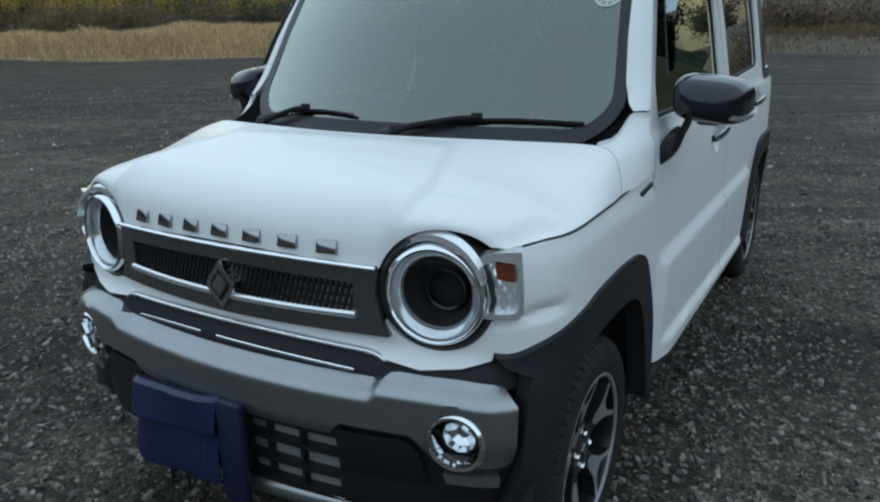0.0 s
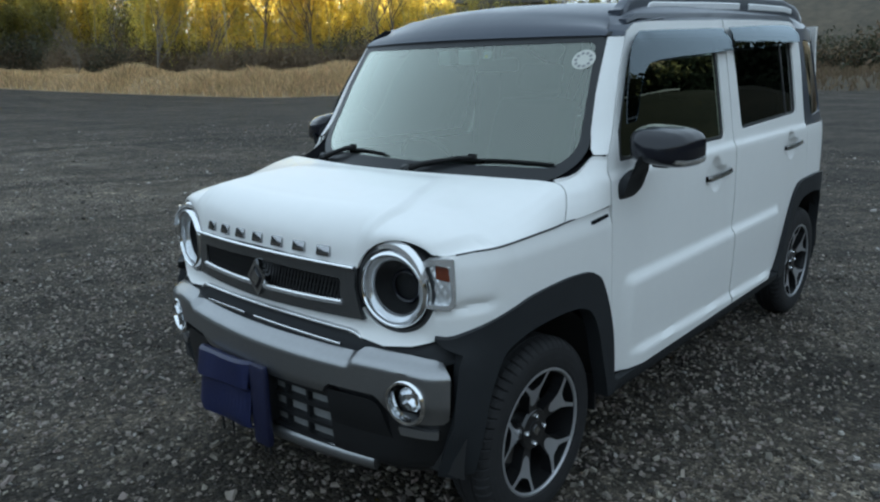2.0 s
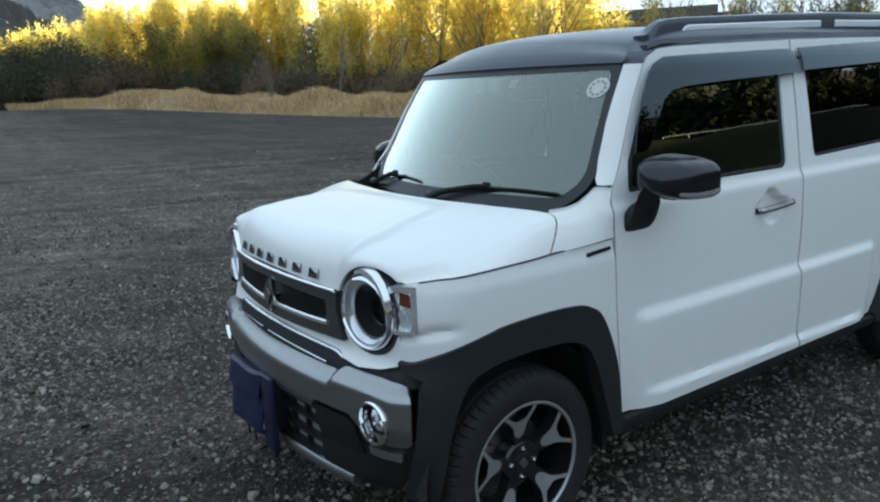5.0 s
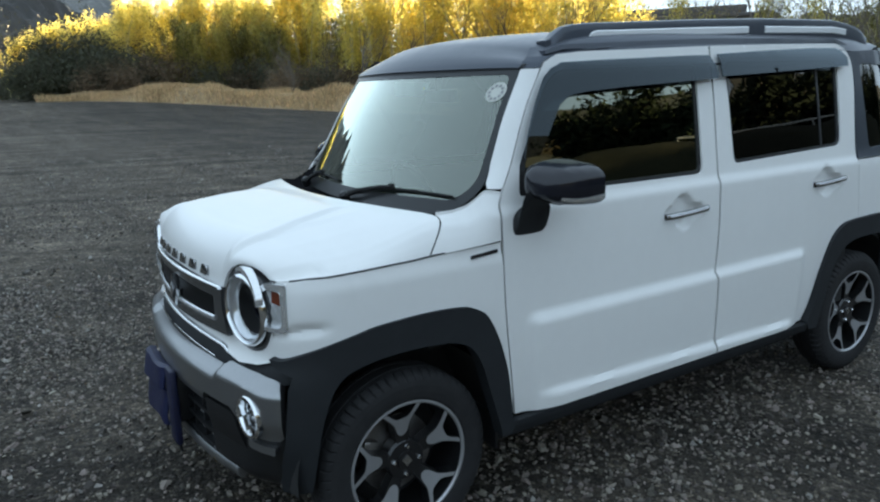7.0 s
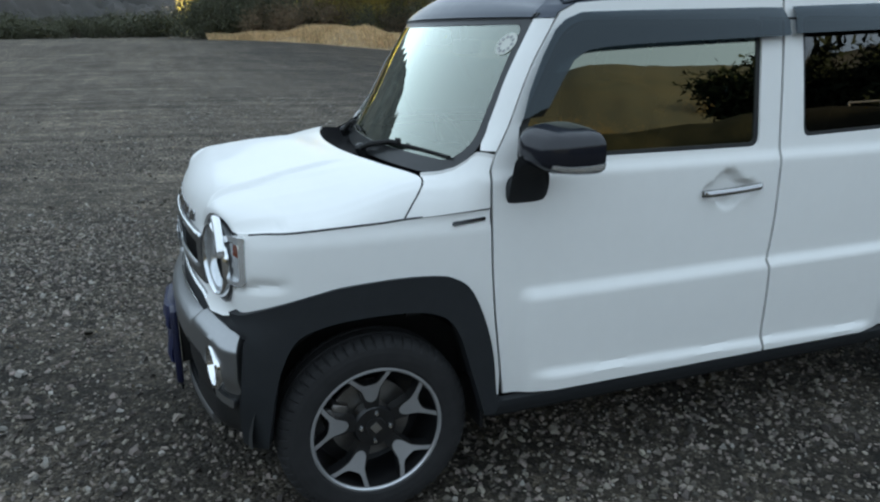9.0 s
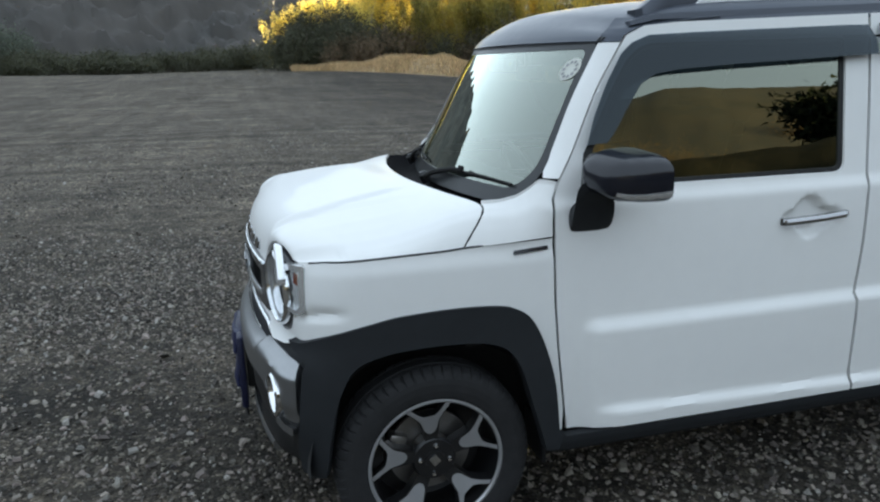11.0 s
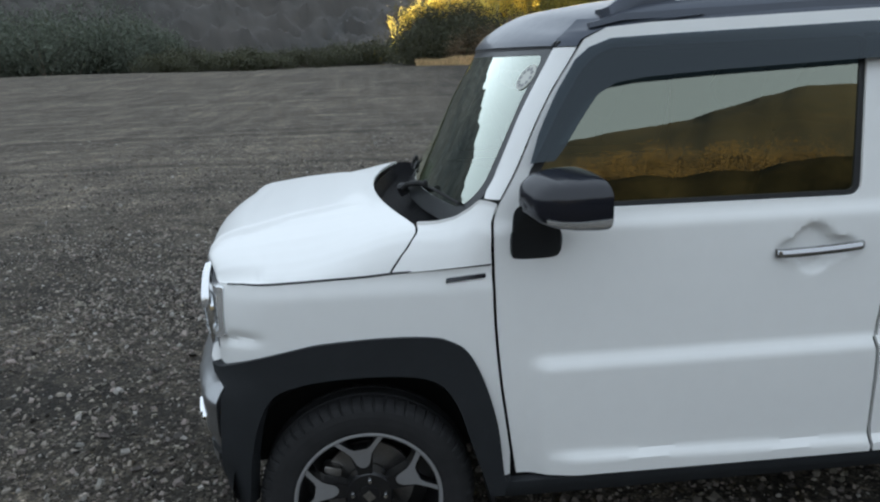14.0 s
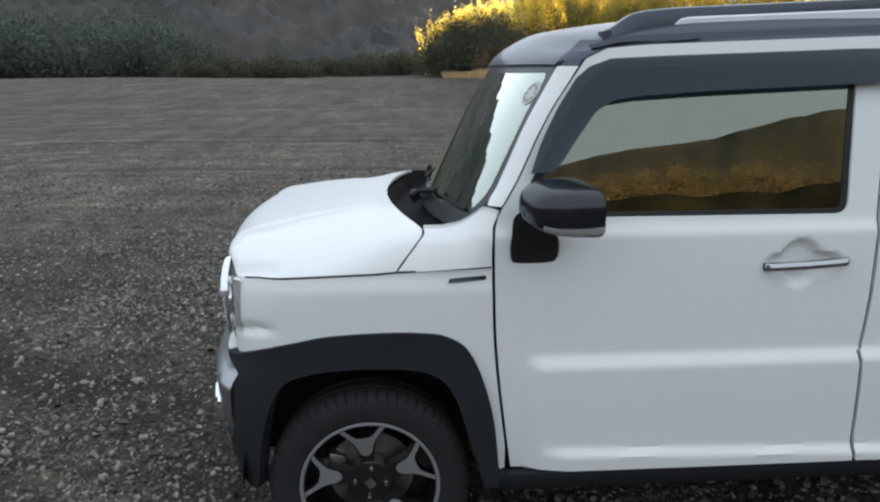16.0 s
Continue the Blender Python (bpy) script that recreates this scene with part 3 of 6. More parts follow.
ARCH_OUT = [(-1.60, 0.676), (-1.566, 0.676), (-1.516, 0.693), (-1.447, 0.717), (-1.375, 0.734), (-1.306, 0.743), (-1.16, 0.748), (-1.05, 0.742), (-1.00, 0.728), (-0.955, 0.695), (-0.915, 0.612), (-0.884, 0.491), (-0.868, 0.340), (-0.850, 0.331)]
DOOR_F = [(-0.832, 0.330), (-0.850, 0.47), (-0.867, 0.610), (-0.877, 0.74), (-0.880, 0.86), (-0.881, 0.96), (-0.878, 1.02), (-0.862, 1.062)]
PILLAR = [(-0.862, 1.062), (-0.815, 1.140), (-0.762, 1.238), (-0.700, 1.345), (-0.648, 1.425)]
GAP_M = [(0.148, 0.330), (0.142, 0.40), (0.136, 0.60), (0.130, 0.655), (0.138, 0.675), (0.150, 0.82), (0.156, 1.0), (0.172, 1.20), (0.186, 1.40), (0.190, 1.524)]
ARCH_REAR = [(0.775, 0.325), (0.815, 0.40), (0.862, 0.53), (0.915, 0.640), (0.965, 0.700), (1.03, 0.733), (1.12, 0.742)]
GAP = 0.0105

for sgn in (1, -1):
    # fender, with the panel behind the bonnet's end
    edge = [(y - GAP * 0.85, z) for y, z in curve(DOOR_F, 4)][2:]
    poly = Y(curve(ARCH_OUT, 5)) + Y([q for q in edge if q[1] < 0.905]) + Y([(y, seam_z(y) - 0.0028) for y in (-0.888, -0.90, -1.0, -1.13, -1.20, -1.30, -1.40, -1.45, -1.50, -1.556)]) + Y([(-1.556, 0.750), (-1.60, 0.742)])
    panel("fender", poly, lambda s, z: fender_skin(s, z) + lamp_crease(s, z), M["white"], car, sgn=sgn, res=0.010)
    # white panel under and round the headlamp, to the middle of the nose
    nose = X([(0.0, 0.652), (0.30, 0.652), (0.40, 0.640), (0.47, 0.632), (0.55, 0.640), (0.62, 0.660)]) + Y([(-1.600, 0.676), (-1.600, 0.742)]) + X([(0.490 + 0.120 * math.cos(a), 0.787 + 0.120 * math.sin(a)) for a in np.radians(np.linspace(-20, -165, 24))]) + X([(0.365, 0.80), (0.0, 0.80)])
    panel("nose_panel", nose, body, M["white"], car, sgn=sgn, res=0.02)
    # front door
    outer = Y(curve(DOOR_F, 4)) + Y(curve(PILLAR, 4)[1:]) + Y([(-0.617, 1.470), (-0.560, 1.496), (-0.45, 1.505), (-0.07, 1.516), (0.18, 1.523)]) + Y([(y - GAP / 2, z) for y, z in curve(GAP_M[::-1], 3)])
    glass1 = rounded(Y([(-0.785, 1.135), (-0.80, 1.042), (0.074, 1.037), (0.100, 1.455), (-0.565, 1.447), (-0.62, 1.405)]), [0.0, 0.02, 0.035, 0.03, 0.06, 0.06])
    door = panel("front_door", outer, door_skin, M["white"], car, holes=[glass1], sgn=sgn, res=0.010)
    panel("window", rounded(Y([(-0.80, 1.135), (-0.81, 1.032), (0.084, 1.027), (0.110, 1.465), (-0.57, 1.457), (-0.635, 1.405)]), 0.03), lambda s, z: lean(z) - 0.016, M["doorglass"], door, thick=0.003, sgn=sgn, res=0.08)
    ring = rounded(Y([(-0.785, 1.135), (-0.80, 1.040), (0.076, 1.035), (0.102, 1.457), (-0.565, 1.449), (-0.62, 1.405)]), [0.0, 0.02, 0.035, 0.03, 0.06, 0.06])
    ring_in = rounded(Y([(-0.755, 1.135), (-0.77, 1.054), (0.058, 1.050), (0.086, 1.440), (-0.56, 1.435), (-0.605, 1.40)]), [0.0, 0.02, 0.02, 0.015, 0.06, 0.06])
    panel("window_seal", ring, lambda s, z: lean(z) - 0.012, M["black"], door, thick=0.004, holes=[ring_in], sgn=sgn, res=0.04)
    vis = Y([(-0.788, 1.162), (-0.760, 1.230), (-0.700, 1.340), (-0.650, 1.420), (-0.615, 1.450), (-0.555, 1.470), (-0.40, 1.476), (0.186, 1.492), (0.190, 1.399), (-0.30, 1.378), (-0.48, 1.366), (-0.555, 1.354), (-0.605, 1.322), (-0.660, 1.250), (-0.705, 1.190), (-0.728, 1.166)])
    panel("door_visor", vis, lambda s, z: lean(z) + 0.026 - 0.04 * (z - 1.40) - 0.7 * max(0, z - 1.452), M["visor"], door, thick=0.004, sgn=sgn, res=0.03, label="smoked plastic rain visor")
    # rear door
    rear_edge = [(1.150, 0.740), (1.140, 0.85), (1.128, 1.02), (1.140, 1.15), (1.163, 1.30), (1.172, 1.40), (1.165, 1.460), (1.130, 1.508), (1.06, 1.535)]
    outer = Y([(y + GAP / 2, z) for y, z in curve(GAP_M, 3)]) + Y([(0.6, 1.531)]) + Y(curve(rear_edge[::-1], 3)) + Y(curve(ARCH_REAR[::-1], 3))
    glass2 = rounded(Y([(0.262, 1.058), (1.018, 1.078), (1.052, 1.465), (0.270, 1.465)]), [0.03, 0.04, 0.04, 0.03])
    door = panel("rear_door", outer, door_skin, M["white"], car, holes=[glass2], sgn=sgn, res=0.010)
    panel("window", rounded(Y([(0.250, 1.048), (1.030, 1.066), (1.062, 1.475), (0.260, 1.475)]), 0.04), lambda s, z: lean(z) - 0.016, M["privacy"], door, thick=0.003, sgn=sgn, res=0.08)
    panel("window_seal", rounded(Y([(0.260, 1.056), (1.020, 1.076), (1.054, 1.467), (0.268, 1.467)]), 0.035), lambda s, z: lean(z) - 0.012, M["black"], door, thick=0.004, holes=[rounded(Y([(0.278, 1.070), (1.000, 1.089), (1.034, 1.45), (0.286, 1.45)]), 0.03)], sgn=sgn, res=0.04)
    panel("window_divider", Y([(0.872, 1.07), (0.886, 1.07), (0.905, 1.46), (0.891, 1.46)]), lambda s, z: lean(z) - 0.0135, M["black"], door, thick=0.004, sgn=sgn, res=0.08)
    vis = Y([(0.212, 1.493), (0.60, 1.508), (1.035, 1.520), (1.075, 1.508), (1.092, 1.475), (1.088, 1.438), (0.70, 1.424), (0.212, 1.406)])
    panel("door_visor", vis, lambda s, z: lean(z) + 0.026 - 0.04 * (z - 1.43) - 0.7 * max(0, z - 1.478), M["visor"], door, thick=0.004, sgn=sgn, res=0.03, label="smoked plastic rain visor")
    # rear quarter: white below, dark with a pane above
    panel("quarter_panel", Y([(1.152, 0.735), (1.143, 0.85), (1.132, 1.005)]) + [(sy(1.30), 1.005), (sy(1.45), 1.005), (sy(1.60), 1.0), (sy(1.60), 0.70), (sy(1.50), 0.735), (sy(1.3), 0.742)], lambda s, z: lean(z) - 0.004, M["white"], car, sgn=sgn, res=0.03)
    panel("rear_pillar", Y([(1.136, 1.010), (1.148, 1.15), (1.171, 1.30), (1.180, 1.40), (1.170, 1.455), (1.14, 1.500), (1.40, 1.510), (1.55, 1.49), (1.60, 1.30), (1.62, 1.010)]), lambda s, z: lean(z) - 0.004, M["grey"], car, holes=[rounded(Y([(1.245, 1.05), (1.50, 1.06), (1.49, 1.44), (1.235, 1.45)]), 0.03)], sgn=sgn, res=0.03)
    panel("quarter_window", rounded(Y([(1.230, 1.035), (1.515, 1.05), (1.50, 1.455), (1.225, 1.465)]), 0.03), lambda s, z: lean(z) - 0.010, M["privacy"], car, thick=0.003, sgn=sgn, res=0.08)
    # wheel-arch trims
    inner = [(-0.908, 0.286), (-0.925, 0.35), (-0.955, 0.45), (-0.985, 0.55), (-1.022, 0.610), (-1.08, 0.638), (-1.16, 0.648), (-1.27, 0.649), (-1.37, 0.640), (-1.44, 0.612), (-1.475, 0.54), (-1.495, 0.45), (-1.508, 0.36), (-1.520, 0.285)]
    low = Y(curve(ARCH_OUT, 5)) + Y([(-0.866, 0.305), (-0.870, 0.286)]) + Y(curve(inner, 4)) + Y([(-1.57, 0.268)]) + X([(0.62, 0.270), (0.655, 0.44), (0.665, 0.60), (0.672, 0.632), (0.64, 0.655)])
    panel("arch_trim", low, lambda s, z: 0.010 + 0.006 * smooth(0.7, 0.5, z) - 0.030 * smooth(0.30, 0.20, z) - 0.045 * smooth(0.46, 0.27, z) * (1 - smooth(sy(-1.62), sy(-1.46), abs(s))) + front_in(s, z) * 0.6, M["plastic"], car, thick=0.05, sgn=sgn, res=0.022, label="dark grey plastic wheel-arch trim")
    inner = [(0.850, 0.286), (0.875, 0.35), (0.91, 0.45), (0.95, 0.54), (1.0, 0.60), (1.06, 0.636), (1.15, 0.652), (1.30, 0.652), (1.40, 0.636), (1.47, 0.59), (1.51, 0.50), (1.53, 0.40), (1.54, 0.25)]
    low = Y(curve(ARCH_REAR, 4)) + Y([(1.30, 0.745), (1.42, 0.738), (1.50, 0.725), (1.56, 0.68), (1.60, 0.55), (1.62, 0.40), (1.62, 0.25)]) + Y(curve(inner[::-1], 4)) + Y([(0.79, 0.288)])
    panel("arch_trim", low, lambda s, z: 0.012, M["plastic"], car, thick=0.05, sgn=sgn, res=0.03, label="dark grey plastic wheel-arch trim")
    # sill
    panel("sill_trim", Y([(-0.866, 0.324), (0.16, 0.325), (0.775, 0.318), (0.79, 0.276), (-0.866, 0.272)]), lambda s, z: 0.013 - 0.016 * smooth(0.305, 0.275, z), M["plastic"], car, thick=0.03, sgn=sgn, res=0.02)
    panel("badge", Y([(-1.005, 0.8795), (-0.905, 0.8870), (-0.905, 0.8965), (-1.002, 0.8895)]), lambda s, z: fender_skin(s, z) + 0.008 - 0.5 * abs(z - 0.888 - 0.08 * (float(np.interp(abs(s), ARC, PLAN[:, 1])) + 0.955)), M["gloss"], car, thick=0.012, sgn=sgn, res=0.02, label="small dark chrome badge bar")
    # wheel wells and inner wall
    for yc, r in ((-1.23, 0.345), (1.23, 0.345)):
        grid = [[(sgn * x, yc - rr * math.cos(a) * 1.0, 0.30 + rr * math.sin(a)) for a in np.linspace(-0.05, math.pi + 0.05, 24)] for x, rr in ((0.705, r + 0.01), (0.60, r + 0.02), (0.42, r + 0.02), (0.40, 0.05))]
        part("wheel_well", sheet(grid), M["void"], car)

# underbody and inner shell keep light from leaking through the joints
bm = bmesh.new()
box(bm, -0.66, 0.66, -0.86, 0.80, 0.21, 0.36, 0.02)
box(bm, -0.40, 0.40, -1.58, 1.60, 0.24, 0.36, 0.02)
part("floor_pan", bm, M["void"], car)
bm = bmesh.new()
box(bm, -0.66, 0.66, -1.50, -1.02, 0.64, 0.86)
part("engine_bay", bm, M["void"], car)
for sgn in (1, -1):
    bm = bmesh.new()
    box(bm, *sorted((sgn * 0.66, sgn * 0.69)), -0.86, 1.15, 0.34, 1.00)
    box(bm, *sorted((sgn * 0.60, sgn * 0.635)), 0.09, 0.25, 0.95, 1.46)
    box(bm, *sorted((sgn * 0.62, sgn * 0.66)), -1.12, -0.87, 0.60, 0.93)
    part("inner_wall", bm, M["void"], car)

# bonnet
def hood_edge(y):
    y = max(y, -1.60)
    return wrap(sy(y), seam_z(y), fender_skin(sy(y), min(seam_z(y), 0.90))).x - 0.0015


HOOD_MID = [(-1.73, 0.939), (-1.70, 0.945), (-1.60, 0.965), (-1.52, 0.982), (-1.41, 1.000), (-1.25, 1.016), (-1.10, 1.024), (-1.0, 1.03)]
HOOD_X = [(0, 1.0), (0.30, 0.985), (0.50, 0.965), (0.575, 0.940), (0.625, 0.860), (0.70, 0.780), (0.76, 0.700), (0.84, 0.540), (0.91, 0.370), (0.96, 0.200), (0.985, 0.09), (1.0, 0.0)]


def hood_lip(x):
    a = abs(x)
    lip = 0.846 - 0.02 * (a / 0.4) ** 2
    q = 0.0190 - (a - 0.520) ** 2
    arc = 0.783 + math.sqrt(q) if q > 0 else 0.0
    return min(max(lip, arc) if a < 0.58 else max(arc, 0.889), 0.93)


def hood_top(f, y):
    e = 0.715 + (hood_edge(y) - 0.715) * abs(f) ** 6
    k = smooth(-1.38, -1.06, y)
    h = interp(HOOD_X, abs(f)) * (1 - k) + interp(HOOD_REAR, abs(f)) * k
    zc = interp(HOOD_MID, y)
    z0 = seam_z(y) + 0.0028 if y < -1.13 else seam_z(-1.13) + 0.0028
    edge = 0.425 - 0.36 * (y + 1.53)
    raised = 0.012 * smooth(edge + 0.030, edge - 0.002, abs(f * e)) * smooth(-1.17, -1.30, y)
    return f * e, z0 + (zc - z0) * h + raised - 0.004


def hood_back(f):
    """Rear end of the bonnet: along the scuttle, and at the sides down the joint to the fender."""
    return -1.170 + 0.125 * f * f - 0.100 * (max(0.0, abs(f) - 0.88) / 0.12) ** 2.6


fs = np.linspace(-1, 1, 241)
grid = []
for f in fs:
    x0 = f * 0.715
    yf = -1.683 + 0.24 * x0 * x0
    if abs(f) > 0.88:
        yf = interp([(0.88, -1.683 + 0.24 * 0.629 ** 2), (1.0, -1.571)], abs(f))
    back = hood_back(f)
    nose0 = yf + 0.125
    row = []
    for y in np.linspace(back, nose0, 32):
        x, z = hood_top(f, y)
        row.append((x, y, z))
    zt = hood_top(f, nose0)[1]
    zl = min(hood_lip(hood_top(f, yf)[0]), zt)
    slope = (zt - hood_top(f, nose0 + 0.02)[1]) / 0.02
    for t in np.linspace(0, 1, 17)[1:]:
        a = t * math.pi / 2
        row.append((hood_top(f, nose0 - 0.125 * math.sin(a))[0], nose0 - 0.125 * math.sin(a) ** 0.95, (zl + (zt - zl) * math.cos(a) ** 0.75 + slope * 0.06 * math.sin(a) * math.cos(a)) * (1 - smooth(0.90, 1.0, abs(f))) + (seam_z(nose0 - 0.125 * math.sin(a) ** 0.95) + 0.0028) * smooth(0.90, 1.0, abs(f))))
    grid.append(row)
bonnet = part("bonnet", thicken(sheet(grid), 0.01), M["white"], car)

# dark tube along the bonnet and fender joint, painting in its shadow line
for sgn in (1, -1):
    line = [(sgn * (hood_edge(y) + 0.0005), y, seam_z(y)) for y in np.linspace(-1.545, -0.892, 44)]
    part("bonnet_seal", tube(line, 0.0030, 6), M["black"], car, "thin black tube standing in for the seam shadow")

# shoulder of the fender between bonnet, door and windscreen
RIM = [(0.0, (0.640, -1.064, 1.017)), (0.25, (0.656, -1.015, 1.020)), (0.45, (0.661, -0.968, 1.030)), (0.62, (0.666, -0.930, 1.052)), (0.72, (0.672, -0.909, 1.071)), (0.86, (0.694, -0.886, 1.070)), (1.0, (0.711, -0.8705, 1.066))]
for sgn in (1, -1):
    n, m = 34, 20
    left = []
    for v in np.linspace(0, 1, m):
        f = 1.0 - 0.115 * v
        x, z = hood_top(f, hood_back(f))
        left.append(Vector((x, hood_back(f) + 0.006, z)))
    edge = [(z, y - GAP * 0.85) for y, z in DOOR_F]
    right = []
    for v in np.linspace(0, 1, m):
        z = 0.9205 + (1.066 - 0.9205) * v
        y = interp(edge, z)
        right.append(wrap(sy(y), z, door_skin(sy(y), z)))
    rim = [Vector(tuple(interp([(q[0], q[1][k]) for q in RIM], u) for k in range(3))) for u in np.linspace(0, 1, n)]
    rim = [rim[0]] + [(rim[i - 1] + rim[i] * 2 + rim[i + 1]) / 4 for i in range(1, n - 1)] + [rim[-1]]
    low = [left[0].lerp(right[0], u) + Vector((0.004 * math.sin(u * math.pi), 0, 0)) for u in np.linspace(0, 1, n)]
    left[-1], right[-1] = rim[0], rim[-1]
    grid = []
    for i, u in enumerate(np.linspace(0, 1, n)):
        row = []
        for j, v in enumerate(np.linspace(0, 1, m)):
            p = low[i] * (1 - v) + rim[i] * v + left[j] * (1 - u) + right[j] * u
            p -= (low[0] * (1 - u) + low[-1] * u) * (1 - v) + (rim[0] * (1 - u) + rim[-1] * u) * v
            row.append(p)
        last = row[-1]
        row.append(last + Vector((-0.006, 0.002, -0.004)))
        row.append(last + Vector((-0.010, 0.004, -0.030)))
        sink = 0.028 * (1 - smooth(0.5, 0.9, u)) if sgn < 0 else 0.0
        grid.append([(p.x * sgn, p.y, p.z - sink * min(1.0, j / (m - 1))) for j, p in enumerate(row)])
    b2 = sheet(grid)
    bmesh.ops.recalc_face_normals(b2, faces=b2.faces)
    part("fender_shoulder", thicken(b2, 0.004), M["white"], car)
    b2 = sheet([[(sgn * (low[i].x - 0.012), low[i].y, low[i].z + h) for h in (-0.02, 0.02)] for i in range(n)])
    part("seam_liner", b2, M["void"], car)

# scuttle under the windscreen
def screen_y(x, z):
    return -1.043 + (z - 1.0) * 0.58 + 0.27 * x * x


grid = []
for x in np.linspace(-0.655, 0.655, 61):
    f = abs(x) / 0.655
    yb = -1.165 + 0.25 * x * x
    up = 0.060 * max(0.0, (f - 0.72) / 0.28) ** 2
    ys1 = min(screen_y(x, 1.0), -0.955)
    grid.append([(x, yb - 0.01, 0.985 + up * 0.3), (x, yb + 0.02, 0.945 + up), (x, ys1 - 0.05, 0.940 + up), (x, ys1 - 0.012, 0.955 + up), (x, screen_y(x, 1.0) + 0.03 - 0.02 * f, 0.985 + up), (x, screen_y(x, 1.05) + 0.02, 1.01 + up)])
part("scuttle", sheet(grid), M["scuttle"], car, "black plastic scuttle panel")

# windscreen
ws = rounded([(-0.60, 1.455), (0.60, 1.455), (0.650, 1.065), (0.56, 0.985), (-0.56, 0.985), (-0.650, 1.065)], [0.03, 0.03, 0.06, 0.10, 0.10, 0.06])
screen_at = lambda x, z, d: Vector((x, screen_y(x, z) - d, z))
windscreen = panel("windscreen", ws, 0.0, M["screen"], car, thick=0.005, res=0.06, place=screen_at)
wi = rounded([(-0.570, 1.436), (0.572, 1.436), (0.614, 1.085), (0.555, 1.028), (-0.555, 1.028), (-0.606, 1.085)], [0.03, 0.03, 0.06, 0.06, 0.06, 0.06])
panel("screen_border", ws, 0.002, M["frit"], windscreen, thick=0.002, holes=[wi], res=0.06, place=screen_at, label="black printed border")
panel("screen_trim", rounded([(-0.612, 1.468), (0.612, 1.468), (0.606, 1.452), (-0.606, 1.452)], 0.004), 0.004, M["black"], windscreen, thick=0.008, res=0.05, place=screen_at)
# round sticker and inspection labels at the top of the screen
disc_at = [(0.548 + 0.036 * math.cos(a), 1.374 + 0.036 * math.sin(a)) for a in np.linspace(0, 2 * math.pi, 25)[:-1]]
st = panel("round_sticker", disc_at, 0.003, M["paper"], windscreen, thick=0.002, res=0.03, place=screen_at, label="round white sticker with petal pattern")
for k in range(10):
    a = k * math.pi / 5
    c = (0.548 + 0.024 * math.cos(a), 1.374 + 0.024 * math.sin(a))
    panel("petal", [(c[0] + 0.0055 * math.cos(b), c[1] + 0.0055 * math.sin(b)) for b in np.linspace(0, 2 * math.pi, 9)[:-1]], 0.0045, M["fins"], st, thick=0.001, res=0.02, place=screen_at)
panel("inspection_label", [(0.165, 1.418), (0.20, 1.418), (0.205, 1.388), (0.170, 1.388)], -0.012, M["paper"], windscreen, thick=0.001, res=0.03, place=screen_at)
panel("inspection_label", [(0.176, 1.402), (0.190, 1.402), (0.192, 1.390), (0.178, 1.390)], -0.0105, M["yellow"], windscreen, thick=0.001, res=0.03, place=screen_at, label="yellow label")
for x0, x1 in ((-0.06, 0.0), (0.04, 0.11)):
    bm = bmesh.new()
    box(bm, x0, x1, -0.79, -0.74, 1.365, 1.425, 0.01)
    part("camera_unit", bm, M["pale"], windscreen, "pale plastic camera housing")
bm = bmesh.new()
box(bm, 0.075, 0.265, -0.735, -0.70, 1.33, 1.39, 0.015)
box(bm, 0.16, 0.18, -0.735, -0.71, 1.38, 1.44, 0.005)
part("interior_mirror", bm, M["black"], windscreen)

# windscreen pillars, and above them the roof's dark corners
for sgn in (1, -1):
    for name, z0, z1, mat in (("windscreen_pillar", 1.0735, 1.452, "white"), ("roof_corner", 1.4545, 1.520, "grey")):
        grid = []
        for t in np.linspace(0, 1, 24):
            z = z0 + (z1 - z0) * t
            e = interp([(1.07, 0.672), (1.09, 0.655), (1.14, 0.636), (1.25, 0.619), (1.455, 0.600), (1.49, 0.590), (1.52, 0.565)], z)
            a = Vector((e, screen_y(e, z) - 0.003 - 0.012 * (1 - smooth(1.07, 1.13, z)) + 0.9 * max(0.0, z - 1.475), z))
            yb = interp([(z2, y2) for y2, z2 in [(-0.905, 1.0)] + PILLAR + [(-0.620, 1.47), (-0.575, 1.49), (-0.47, 1.505), (-0.30, 1.521)]], z) - 0.006
            b = wrap(sy(yb), z, lean(z) - 0.004)
            b2 = wrap(sy(yb), z, lean(z) - 0.03)
            mid = (a + b) / 2 + Vector((0.45, -0.9, 0)).normalized() * 0.016
            a2 = a + Vector((-0.004, 0.02, 0))
            row = [a2] + [a * (1 - u) ** 2 + mid * 2 * u * (1 - u) + b * u * u for u in np.linspace(0, 1, 9)] + [b2]
            grid.append([(p.x * sgn, p.y, p.z) for p in row])
        bm = sheet(grid)
        bmesh.ops.recalc_face_normals(bm, faces=bm.faces)
        part(name, bm, M[mat], car)

